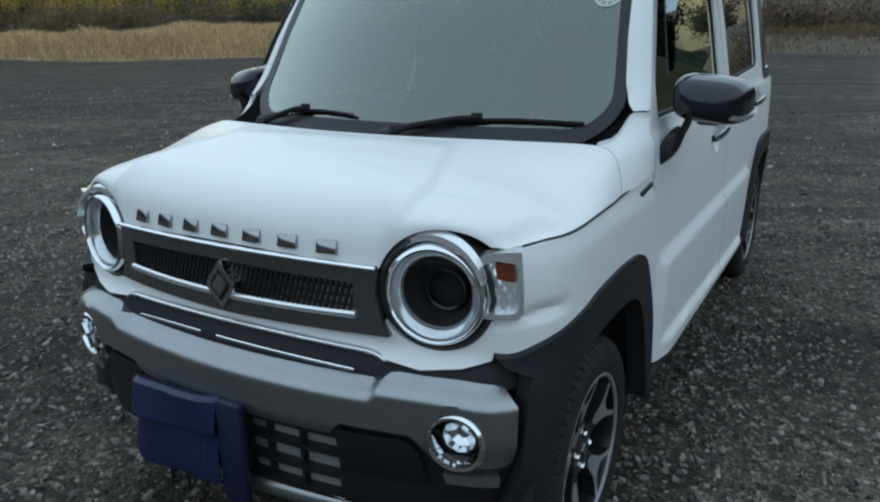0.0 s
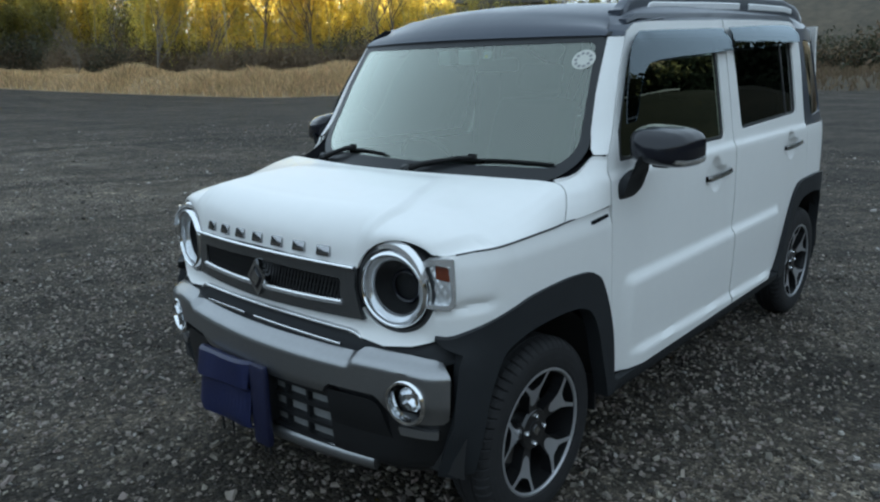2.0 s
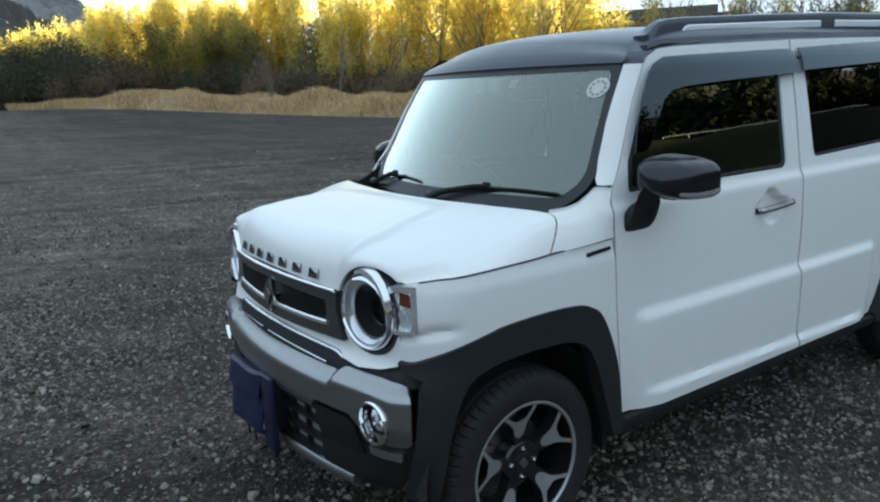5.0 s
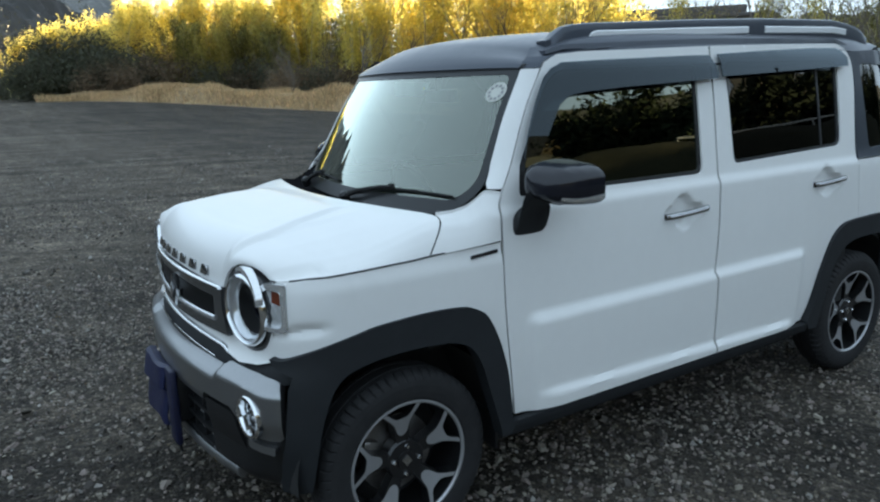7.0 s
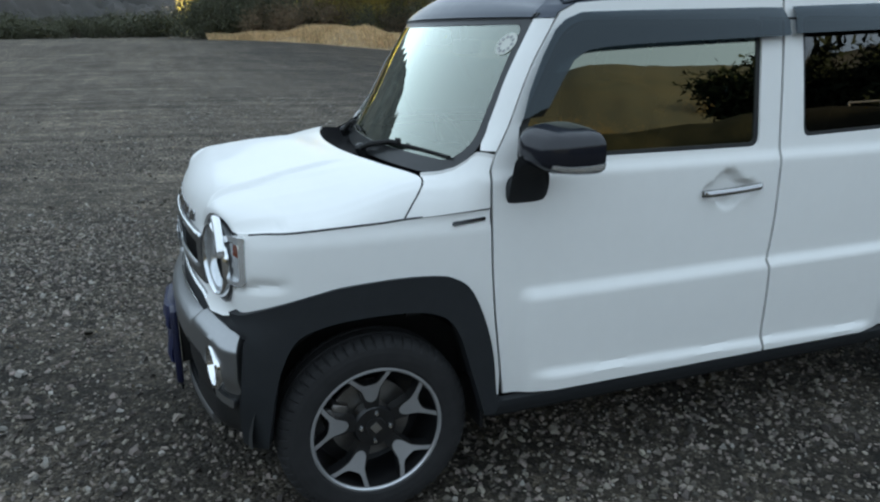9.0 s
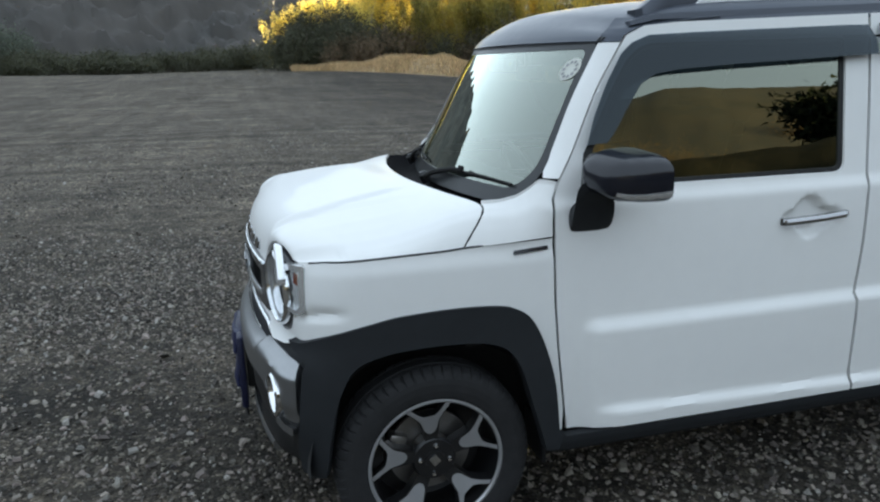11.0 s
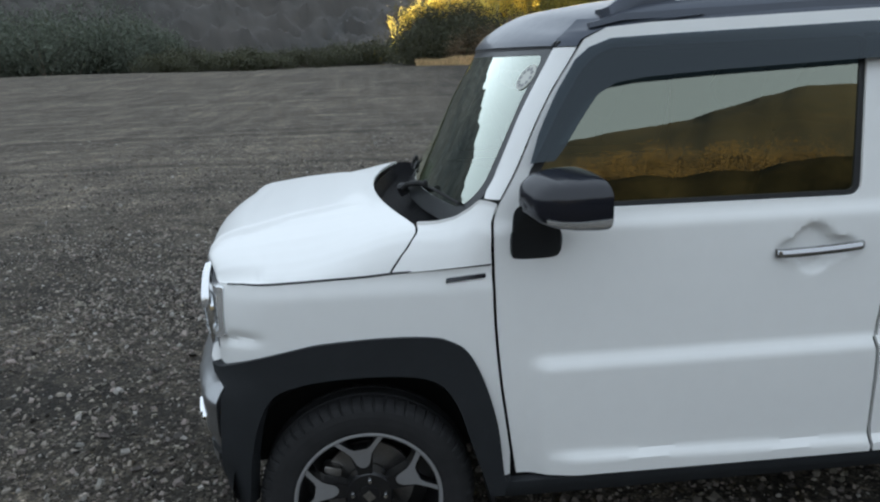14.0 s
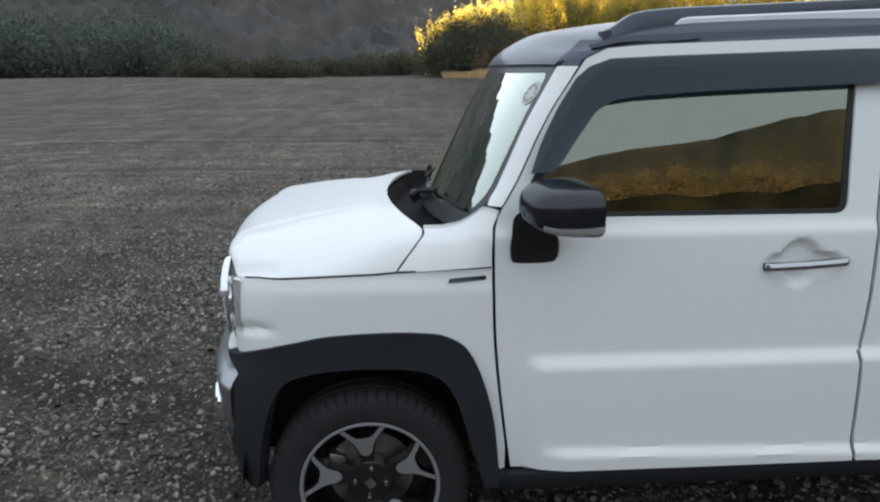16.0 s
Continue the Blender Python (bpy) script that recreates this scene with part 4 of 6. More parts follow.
# roof
ROOF_MID = [(-0.787, 1.462), (-0.772, 1.484), (-0.742, 1.512), (-0.69, 1.543), (-0.62, 1.567), (-0.45, 1.590), (-0.2, 1.604), (0.1, 1.609), (0.8, 1.607), (1.2, 1.598), (1.45, 1.57), (1.56, 1.52), (1.60, 1.455)]
ROOF_X = [(0, 0), (0.4, 0.005), (0.65, 0.015), (0.80, 0.024), (0.88, 0.030), (0.93, 0.038), (0.965, 0.054), (0.985, 0.074), (1.0, 0.096)]
grid = []
ys = [q[0] for q in curve(ROOF_MID, 4)]
zs = [q[1] for q in curve(ROOF_MID, 4)]
for f in np.sin(np.linspace(-1, 1, 61) * math.pi / 2):
    row = []
    for y, z in zip(ys, zs):
        e = 0.622 - 0.024 * (1 - smooth(-0.84, -0.60, y)) - 0.06 * smooth(1.2, 1.6, y)
        x = f * e
        t = smooth(-0.80, -0.35, y)
        u = smooth(1.62, 1.3, y)
        yy = y + 0.27 * x * x * (1 - t) - 0.10 * x * x * (1 - u)
        drop = interp(ROOF_X, abs(f))
        k = smooth(-0.80, -0.66, y) * u
        row.append((x, yy, max(z - drop * k - 0.020 * (1 - t) * f * f * smooth(-0.82, -0.7, y), 1.452)))
    grid.append(row)
roof = part("roof", thicken(sheet(grid), 0.012), M["grey"], car, "dark grey metallic roof")
for k in (2, 58):
    row = [Vector(q) for q in grid[k]]
    line = [q for q in row if -0.70 < q.y < -0.42]
    inner = [Vector(q) for q in grid[8 if k == 2 else 52]]
    pts = []
    for q in line:
        u = smooth(-0.66, -0.46, q.y)
        w = min(inner, key=lambda p: abs(p.y - q.y))
        pts.append(tuple(q.lerp(w, u) + Vector((0, 0, -0.0005))))
    part("roof_seam", tube(pts, 0.0025, 6), M["black"], car)
bm = bmesh.new()
box(bm, -0.58, 0.58, -0.62, 1.40, 1.478, 1.488)
part("headliner", bm, M["pale"], car)
# white strip of the door frames above the doors
for sgn in (1, -1):
    panel("roof_gutter", Y([(-0.60, 1.496), (-0.52, 1.512), (-0.07, 1.524), (0.2, 1.531), (1.06, 1.543), (1.16, 1.51), (1.16, 1.530), (1.06, 1.560), (0.2, 1.552), (-0.52, 1.528), (-0.60, 1.508)]), lambda s, z: lean(z) - 0.010, M["grey"], car, thick=0.03, sgn=sgn, res=0.03)
    # roof rail: a dark bar on three feet with a silver inlay
    rail = new("roof_rail")
    rail.parent = car
    xr = 0.550
    low = 0.035 if sgn < 0 else 0.0

    def rail_z(y):
        return interp([(-0.56, 1.540), (-0.38, 1.549), (0.2, 1.569), (0.6, 1.579), (1.1, 1.584), (1.39, 1.560)], y) - low
    # height of the bar over that line: a wedge in front, a short drop behind
    top = [(-0.56, 0.002), (-0.535, 0.010), (-0.505, 0.030), (-0.48, 0.044), (-0.44, 0.050), (-0.36, 0.053), (0.1, 0.056), (0.6, 0.058), (1.15, 0.057), (1.28, 0.050), (1.34, 0.036), (1.39, 0.004)]
    rows = []
    for y in np.concatenate([np.linspace(-0.56, -0.36, 22), np.linspace(-0.30, 1.20, 16), np.linspace(1.24, 1.39, 12)]):
        z0, h = rail_z(y), interp(top, y)
        rows.append([(sgn * (xr + a), y, z0 + b) for a, b in ((-0.020, -0.035), (-0.022, h * 0.5), (-0.016, h * 0.93), (-0.006, h), (0.010, h), (0.019, h * 0.93), (0.023, h * 0.55), (0.025, -0.035))])
    b2 = sheet(rows, close_v=True)
    b2.verts.ensure_lookup_table()
    b2.faces.new([b2.verts[i] for i in range(8)])
    b2.faces.new([b2.verts[len(rows) * 8 - 1 - i] for i in range(8)])
    bmesh.ops.recalc_face_normals(b2, faces=b2.faces)
    part("bar", b2, M["grey"], rail)
    for y0, y1 in ((-0.378, 0.490), (0.600, 1.20)):
        rows = []
        for y in np.linspace(y0, y1, 40):
            k = smooth(y0, y0 + 0.03, y) if y0 < 0 else 1.0
            rows.append([(sgn * (xr + 0.0225 + q), y, rail_z(y) + h * (0.15 + 0.85 * k)) for q, h in ((0, -0.003), (0.005, 0.001), (0.005, 0.022), (0, 0.027))])
        bm = sheet(rows)
        bmesh.ops.recalc_face_normals(bm, faces=bm.faces)
        part("inlay", thicken(bm, 0.006), M["railsilver"], rail, "silver inlay strip")

# door handles
for sgn in (1, -1):
    doors = [o for o in car.children if o.name.startswith(("front_door", "rear_door")) and (o.data.vertices[0].co.x > 0) == (sgn > 0)]
    for d in doors:
        yc, up = (-0.045, -0.005) if d.name.startswith("front") else (0.888, 0.020)
        pts = curve([(yc - 0.114, 0.908 + up, 0.004), (yc - 0.094, 0.909 + up, 0.012), (yc, 0.913 + up, 0.016), (yc + 0.094, 0.918 + up, 0.013), (yc + 0.116, 0.919 + up, 0.006)], 5)
        rows = []
        for y, z, o in pts:
            c = wrap(sy(y), z, lean(z) + o)
            rows.append([(sgn * (c.x + a), c.y, c.z + b) for a, b in ((-0.008, -0.011), (0.003, -0.010), (0.007, 0.0), (0.003, 0.010), (-0.008, 0.011))])
        b2 = sheet(rows, close_v=True)
        bmesh.ops.recalc_face_normals(b2, faces=b2.faces)
        h = part("handle", b2, M["smoke"], d, "dark chrome pull handle")
        rows = []
        for y, z, o in pts[2:-2]:
            c = wrap(sy(y), z, lean(z) + o)
            rows.append([(sgn * (c.x + a), c.y, c.z + b) for a, b in ((0.0062, -0.0085), (0.0085, -0.004), (0.0085, 0.001))])
        part("inlay", sheet(rows), M["satin"], h)

# outside mirrors
for sgn in (1, -1):
    mir = new("door_mirror")
    mir.parent = car
    def shell(y):
        """Half sizes of the housing at y: from its front to the glass."""
        return interp([(-0.822, 0.3), (-0.81, 0.62), (-0.78, 0.86), (-0.74, 0.96), (-0.69, 1.0), (-0.675, 0.985)], y)
    rows = []
    for y in np.linspace(-0.822, -0.675, 18):
        k = shell(y)
        row = []
        for a in np.linspace(0, 2 * math.pi, 33)[:-1]:
            ca, sa = math.cos(a), math.sin(a)
            px = math.copysign(abs(ca) ** 0.62, ca) * 0.097 * k
            pz = math.copysign(abs(sa) ** 0.56, sa) * 0.062 * k
            row.append((sgn * (0.829 + px), y + 0.03 * px / 0.1, 1.092 + pz - 0.012 * (px / 0.1) + 0.016 * (k - 1)))
        rows.append(row)
    b2 = sheet(rows, close_v=True)
    b2.faces.new([b2.verts[i] for i in range(len(rows[0]))])
    bmesh.ops.recalc_face_normals(b2, faces=b2.faces)
    part("housing", b2, M["gloss"], mir, "gloss black mirror housing")
    last = rows[-1]
    bm = bmesh.new()
    cx = sum(p[0] for p in last) / len(last)
    cz = sum(p[2] for p in last) / len(last)
    bm.faces.new([bm.verts.new((cx + (p[0] - cx) * 0.93, p[1] - 0.004, cz + (p[2] - cz) * 0.92)) for p in last])
    part("mirror_glass", bm, M["mirror"], mir, "mirror glass", smooth=False)
    bm = bmesh.new()
    bm.faces.new([bm.verts.new((p[0], p[1] - 0.006, p[2])) for p in last])
    part("rim", bm, M["black"], mir, smooth=False)
    # indicator strip along the lower outer edge
    rows2 = []
    for y in np.linspace(-0.806, -0.677, 16):
        k = shell(y)
        u = (y + 0.806) / 0.129
        row = []
        for a in np.linspace(-0.66 + 0.24 * u, -0.30 + 0.17 * u, 5):
            px = math.cos(a) ** 0.62 * 0.100 * k
            pz = -abs(math.sin(a)) ** 0.56 * 0.064 * k
            row.append((sgn * (0.829 + px), y + 0.03 * px / 0.1, 1.092 + pz - 0.012 * (px / 0.1) + 0.016 * (k - 1)))
        rows2.append(row)
    b2 = sheet(rows2)
    bmesh.ops.recalc_face_normals(b2, faces=b2.faces)
    part("indicator", thicken(b2, 0.006), M["lampsilver"], mir, "clear indicator strip")
    bm = bmesh.new()
    box(bm, *sorted((sgn * 0.80, sgn * 0.86)), -0.77, -0.70, 1.028, 1.05, 0.01)
    part("camera_pod", bm, M["black"], mir)
    # arm: from the door up and out to the housing
    arm = [((0.728, -0.780, 0.972), 0.062, 0.052), ((0.748, -0.780, 0.967), 0.064, 0.050), ((0.762, -0.784, 0.980), 0.060, 0.048), ((0.782, -0.800, 1.035), 0.045, 0.045), ((0.80, -0.785, 1.062), 0.040, 0.030), ((0.815, -0.775, 1.075), 0.03, 0.02)]
    rows = []
    for c, hy, hz in arm:
        rows.append([(sgn * (c[0] + 0.5 * hz * math.sin(a)), c[1] + hy * math.copysign(abs(math.cos(a)) ** 0.6, math.cos(a)), c[2] + hz * math.copysign(abs(math.sin(a)) ** 0.7, math.sin(a))) for a in np.linspace(0, 2 * math.pi, 25)[:-1]])
    b2 = sheet(rows, close_v=True)
    b2.faces.new([b2.verts[i] for i in range(24)])
    bmesh.ops.recalc_face_normals(b2, faces=b2.faces)
    part("arm", b2, M["plastic"], mir, "matt black mirror arm")

# headlamps
LAMP = Vector((0.506, -1.622, 0.788))
for sgn in (1, -1):
    c = Vector((LAMP.x * sgn, LAMP.y, LAMP.z))
    ax = Vector((sgn * 0.20, -1, 0.0)).normalized()
    lamp = new("headlamp")
    lamp.parent = car
    part("surround", lathe([(0.124, -0.05), (0.125, -0.016), (0.121, -0.006), (0.114, -0.004), (0.108, -0.010), (0.106, -0.02)], c, ax, 64), M["lampdark"], lamp, "dark grey surround")
    part("chrome_ring", lathe([(0.107, -0.03), (0.106, 0.002), (0.102, 0.010), (0.097, 0.013), (0.093, 0.009), (0.092, 0.002)], c, ax, 64), M["chrome"], lamp, "bright chrome lamp ring")
    part("inner_ring", lathe([(0.0925, 0.004), (0.088, 0.003), (0.080, -0.003), (0.0755, -0.009), (0.073, -0.018)], c, ax, 64), M["lampsilver"], lamp, "bright inner ring")
    part("bowl", lathe([(0.076, -0.010), (0.070, -0.040), (0.050, -0.070), (0.001, -0.078)], c, ax, 40), M["void"], lamp)
    part("projector", lathe([(0.036, -0.07), (0.038, -0.052), (0.034, -0.046), (0.026, -0.038), (0.014, -0.033), (0.001, -0.032)], c + Vector((sgn * 0.008, 0, -0.004)), ax, 32), M["lens"], lamp, "projector lens")
    part("projector_rim", lathe([(0.046, -0.072), (0.047, -0.050), (0.043, -0.046), (0.038, -0.048), (0.037, -0.056)], c + Vector((sgn * 0.008, 0, -0.004)), ax, 32), M["gloss"], lamp)
    part("lens", lathe([(0.096, 0.008), (0.085, 0.015), (0.06, 0.023), (0.03, 0.026), (0.001, 0.027)], c, ax, 48), M["lens"], lamp, "clear domed lens")
    # eyelid: chrome crescent above the lamp
    rows = []
    for a in np.linspace(0.30, 2.85, 40):
        w = 0.020 * max(0.0, math.sin((a - 0.30) / 2.55 * math.pi)) ** 0.5 + 0.001
        rows.append([c + ax * h + Vector((sgn * math.cos(a), 0, math.sin(a))) * r for r, h in ((0.108, -0.006), (0.111, 0.006), (0.111 + w * 0.6, 0.004), (0.111 + w, -0.016))])
    b2 = sheet(rows)
    bmesh.ops.recalc_face_normals(b2, faces=b2.faces)
    part("eyelid", b2, M["lampsilver"], lamp, "chrome crescent")
    # side lamp that wraps round the corner
    e0, e1, e2, e3 = sx(0.575), sy(-1.550), sy(-1.567), sy(-1.563)
    lamp_skin = lambda d: (lambda s, z: front_in(s, z) + lean(z) + corner_in(s, z) + d)
    side = rounded([(e0, 0.862), (sx(0.60), 0.880), (sx(0.64), 0.884), (e2, 0.884), (e1, 0.880), (e1, 0.758), (e2, 0.750), (sx(0.585), 0.752), (e0, 0.76)], 0.006)
    panel("side_lamp_frame", side, lambda s, z: front_in(s, z) + lean(z) + corner_in(s, z) + 0.014 - 0.012 * smooth(e2, e1, s), M["lampsilver"], lamp, thick=0.03, res=0.012, sgn=sgn, holes=[rounded([(sx(0.582), 0.854), (sx(0.625), 0.868), (e3 - 0.004, 0.862), (e3, 0.775), (e3 - 0.010, 0.764), (sx(0.588), 0.762)], 0.006)], label="chrome lamp frame")
    panel("side_lamp", [(sx(0.630), 0.872), (e3 + 0.003, 0.872), (e3 + 0.003, 0.822), (sx(0.630), 0.830)], lamp_skin(0.001), M["amber"], lamp, thick=0.002, res=0.02, sgn=sgn, label="amber indicator")
    panel("side_reflector", [(sx(0.575), 0.872), (sx(0.629), 0.872), (sx(0.629), 0.829), (e3 + 0.003, 0.821), (e3 + 0.003, 0.757), (sx(0.575), 0.757)], lambda s, z: lamp_skin(0.001)(s, z) + 0.003 * math.sin(s * 260) * math.sin(z * 190), M["reflector"], lamp, thick=0.002, res=0.006, sgn=sgn, label="chrome reflector")
    panel("side_lens", [(sx(0.578), 0.872), (e3 + 0.002, 0.872), (e3 + 0.002, 0.758), (sx(0.578), 0.758)], lamp_skin(0.010), M["lens"], lamp, thick=0.002, res=0.03, sgn=sgn)

# grille between the lamps
gr = lambda d: (lambda s, z: -0.050 + d)
frame_o = X([(-0.385, 0.833), (0.0, 0.842), (0.385, 0.833), (0.378, 0.783), (0.392, 0.715), (0.405, 0.690), (0.0, 0.684), (-0.405, 0.690), (-0.392, 0.715), (-0.378, 0.783)])
mesh_o = rounded(X([(-0.332, 0.799), (0.0, 0.808), (0.332, 0.799), (0.330, 0.732), (0.0, 0.726), (-0.330, 0.732)]), 0.006)
grille = panel("grille", frame_o, gr(0.012), M["lampgrey"], car, thick=0.03, res=0.03, holes=[mesh_o], label="dark chrome radiator grille")
panel("backing", mesh_o, gr(-0.016), M["void"], grille, thick=0.002, res=0.05)
bm = bmesh.new()
for k in range(-26, 27):
    x0 = k * 0.0135
    a, b = wrap(sx(x0 - 0.012), 0.730, -0.046), wrap(sx(x0 + 0.012), 0.800, -0.046)
    w = Vector((0.0035, 0, 0))
    q = Vector((0, 0.014, 0))
    if abs(x0) < 0.332:
        vs = [bm.verts.new(p) for p in (a - w, a + w, b + w, b - w, a - w + q, a + w + q, b + w + q, b - w + q)]
        for f in ((0, 1, 2, 3), (4, 7, 6, 5), (0, 4, 5, 1), (1, 5, 6, 2), (2, 6, 7, 3), (3, 7, 4, 0)):
            bm.faces.new([vs[i] for i in f])
for zc in (0.745, 0.765, 0.785):
    rows = [[wrap(sx(x), zc + h, -0.048 - o) for h, o in ((-0.002, 0), (0.002, 0), (0.002, 0.012), (-0.002, 0.012))] for x in np.linspace(-0.335, 0.335, 30)]
    b2 = sheet(rows, close_v=True)
    me_t = bpy.data.meshes.new("t")
    b2.to_mesh(me_t)
    b2.free()
    bm.from_mesh(me_t)
    bpy.data.meshes.remove(me_t)
part("mesh", bm, M["black"], grille, "black slanted grille mesh", smooth=False)


def strip(name, pts, d, r, mat, parent, label="", flat=0.55):
    """A bar along (x, z) points on the nose, r high and flat times r proud."""
    rows = []
    for x, z in pts:
        p, q = wrap(sx(x), z, d), wrap(sx(x), z, d + 1)
        w = (q - p).normalized()
        rows.append([p + Vector((0, 0, r * math.cos(a))) + w * (r * flat * math.sin(a)) for a in np.linspace(0, 2 * math.pi, 11)[:-1]])
    b2 = sheet(rows, close_v=True)
    b2.faces.new([b2.verts[i] for i in range(10)])
    b2.faces.new([b2.verts[len(rows) * 10 - 1 - i] for i in range(10)])
    bmesh.ops.recalc_face_normals(b2, faces=b2.faces)
    return part(name, b2, mat, parent, label)


xs = np.linspace(-1, 1, 41)
strip("top_strip", [(0.385 * u, 0.841 - 0.006 * u * u) for u in xs], -0.034, 0.0065, M["chrome"], grille, "chrome strip under the bonnet lip", 1.2)
strip("lower_strip", [(0.336 * u, 0.728 + 0.004 * u * u) for u in xs], -0.036, 0.0085, M["lampsilver"], grille, "bright strip", 0.8)
strip("nose_moulding", [(0.395 * u, 0.662 - 0.012 * u * u - 0.014 * max(0, abs(u) - 0.93) / 0.07) for u in xs], -0.044, 0.0065, M["lampsilver"], car, "silver moulding above the intake", 1.5)
# emblem: a plain chrome lozenge with a dark middle
em_at = lambda x, z, d: Vector((x, -1.683 - d + 0.24 * x * x, 0.752 + z))
lozenge = lambda k: [(0.0, 0.056 * k), (0.044 * k, 0.010 * k), (0.040 * k, -0.006 * k), (0.0, -0.056 * k), (-0.044 * k, -0.010 * k), (-0.040 * k, 0.006 * k)]
emblem = panel("emblem", lozenge(1.0), 0.022, M["satin"], car, thick=0.024, res=0.03, place=em_at, label="chrome lozenge emblem")
panel("middle", lozenge(0.66), 0.0245, M["gloss"], emblem, thick=0.002, res=0.03, place=em_at, label="dark middle")
panel("middle_face", lozenge(0.46), 0.027, M["satin"], emblem, thick=0.003, res=0.03, place=em_at)
# seven chrome letter-size bars on the front of the bonnet
for k in range(7):
    x0 = -0.292 + k * 0.0950
    bm = bmesh.new()
    m = Matrix.Translation((x0, -1.681 + 0.24 * x0 * x0, 0.872 - 0.05 * x0 * x0)) @ Matrix.Rotation(math.atan(0.48 * x0), 4, "Z") @ Matrix.Rotation(radians(-16), 4, "X")
    box(bm, -0.0245, 0.0245, -0.008, 0.008, -0.016, 0.014, 0.004, m)
    part("letter_bar", bm, M["lettering"], bonnet, "chrome raised bar")

# bumper
bumper = new("front_bumper")
bumper.parent = car
panel("upper_band", X([(-0.66, 0.665), (-0.55, 0.650), (-0.47, 0.643), (-0.40, 0.650), (-0.30, 0.660), (0.30, 0.660), (0.40, 0.650), (0.47, 0.643), (0.55, 0.650), (0.66, 0.665), (0.67, 0.60), (0.40, 0.55), (-0.40, 0.55), (-0.67, 0.60)]), lambda s, z: -0.032 - 0.03 * smooth(0.62, 0.66, z), M["plastic"], bumper, thick=0.02, res=0.03, label="dark plastic intake band")
strip("intake_strip", [(-0.03 + 0.36 * u, 0.622 - 0.011 * u * u) for u in np.linspace(0, 1, 16)], -0.026, 0.004, M["chrome"], bumper, "thin chrome strip")
strip("intake_strip", [(-0.08 - 0.235 * u, 0.622 - 0.011 * u * u) for u in np.linspace(0, 1, 16)], -0.026, 0.004, M["chrome"], bumper, "thin chrome strip")


def bump_skin(s, z):
    top = 0.598 + 0.018 * smooth(0.385, 0.415, abs(s)) - 0.008 * smooth(0.50, 0.66, abs(s))
    return 0.012 - 0.045 * smooth(top - 0.035, top + 0.006, z) - 0.02 * smooth(0.50, 0.43, z)


FOG = (0.548, 0.497)
right = [(0.0, 0.604), (0.30, 0.600), (0.380, 0.599), (0.392, 0.603), (0.408, 0.616), (0.425, 0.619), (0.55, 0.616), (0.622, 0.611), (0.643, 0.604), (0.652, 0.578), (0.650, 0.45), (0.640, 0.438), (0.515, 0.428), (0.500, 0.440), (0.470, 0.490), (0.455, 0.502), (0.31, 0.502), (0.292, 0.486), (0.280, 0.468), (0.0, 0.462)]
poly = X(right) + X([(-x, z) for x, z in right[::-1]][1:-1])
hole = [[(sx(sg * FOG[0]) + 0.062 * math.cos(a), FOG[1] + 0.056 * math.sin(a)) for a in np.linspace(0, 2 * math.pi, 33)[:-1]] for sg in (1, -1)]
panel("silver_bar", poly, bump_skin, M["silver"], bumper, thick=0.04, res=0.009, holes=hole, label="silver painted bumper bar")
# black lower bumper
low = [(0.0, 0.475), (0.28, 0.480), (0.46, 0.50), (0.50, 0.46), (0.655, 0.455), (0.655, 0.40), (0.645, 0.31), (0.60, 0.255), (0.40, 0.225), (0.0, 0.215)]
opening = rounded(X([(-0.285, 0.450), (0.285, 0.450), (0.300, 0.290), (-0.300, 0.290)]), 0.01)
panel("lower_bumper", X(low) + X([(-x, z) for x, z in low[::-1]][1:-1]), lambda s, z: -0.012 - 0.10 * smooth(0.30, 0.20, z) - 0.035 * smooth(0.45, 0.27, z) * smooth(0.50, 0.64, abs(s)), M["black"], bumper, thick=0.03, res=0.025, holes=[opening], label="black plastic lower bumper")
for sgn in (1, -1):
    ins = rounded(X([(0.295, 0.482), (0.445, 0.482), (0.470, 0.462), (0.510, 0.31), (0.305, 0.285)]), [0.015, 0.02, 0.015, 0.015, 0.015])
    panel("bumper_insert", ins, lambda s, z: 0.004 - 0.03 * smooth(0.45, 0.30, z), M["black"], bumper, thick=0.03, sgn=sgn, res=0.03)
    panel("corner_strip", rounded(X([(0.518, 0.418), (0.630, 0.420), (0.628, 0.396), (0.525, 0.394)]), 0.006), 0.0, M["silver"], bumper, thick=0.02, sgn=sgn, res=0.03, label="silver corner strip")
    c, ax = wrap(sx(FOG[0]), FOG[1], 0.004, sgn), (wrap(sx(FOG[0]), FOG[1], 1.0, sgn) - wrap(sx(FOG[0]), FOG[1], 0.0, sgn)).normalized()
    ax = (ax + Vector((0, -0.8, 0))).normalized()
    fog = new("fog_lamp")
    fog.parent = bumper
    part("ring", lathe([(0.064, -0.02), (0.065, 0.006), (0.060, 0.012), (0.053, 0.010), (0.048, -0.006), (0.046, -0.03)], c, ax, 40), M["chrome"], fog, "chrome ring")
    part("bowl", lathe([(0.047, -0.025), (0.040, -0.035), (0.034, -0.036)], c, ax, 32), M["black"], fog)
    part("reflector", lathe([(0.036, -0.020), (0.030, -0.036), (0.016, -0.046), (0.001, -0.048)], c, ax, 9), M["chrome"], fog, smooth=False)
    part("lens", lathe([(0.036, -0.022), (0.028, -0.012), (0.014, -0.007), (0.001, -0.006)], c, ax, 32), M["lens"], fog)
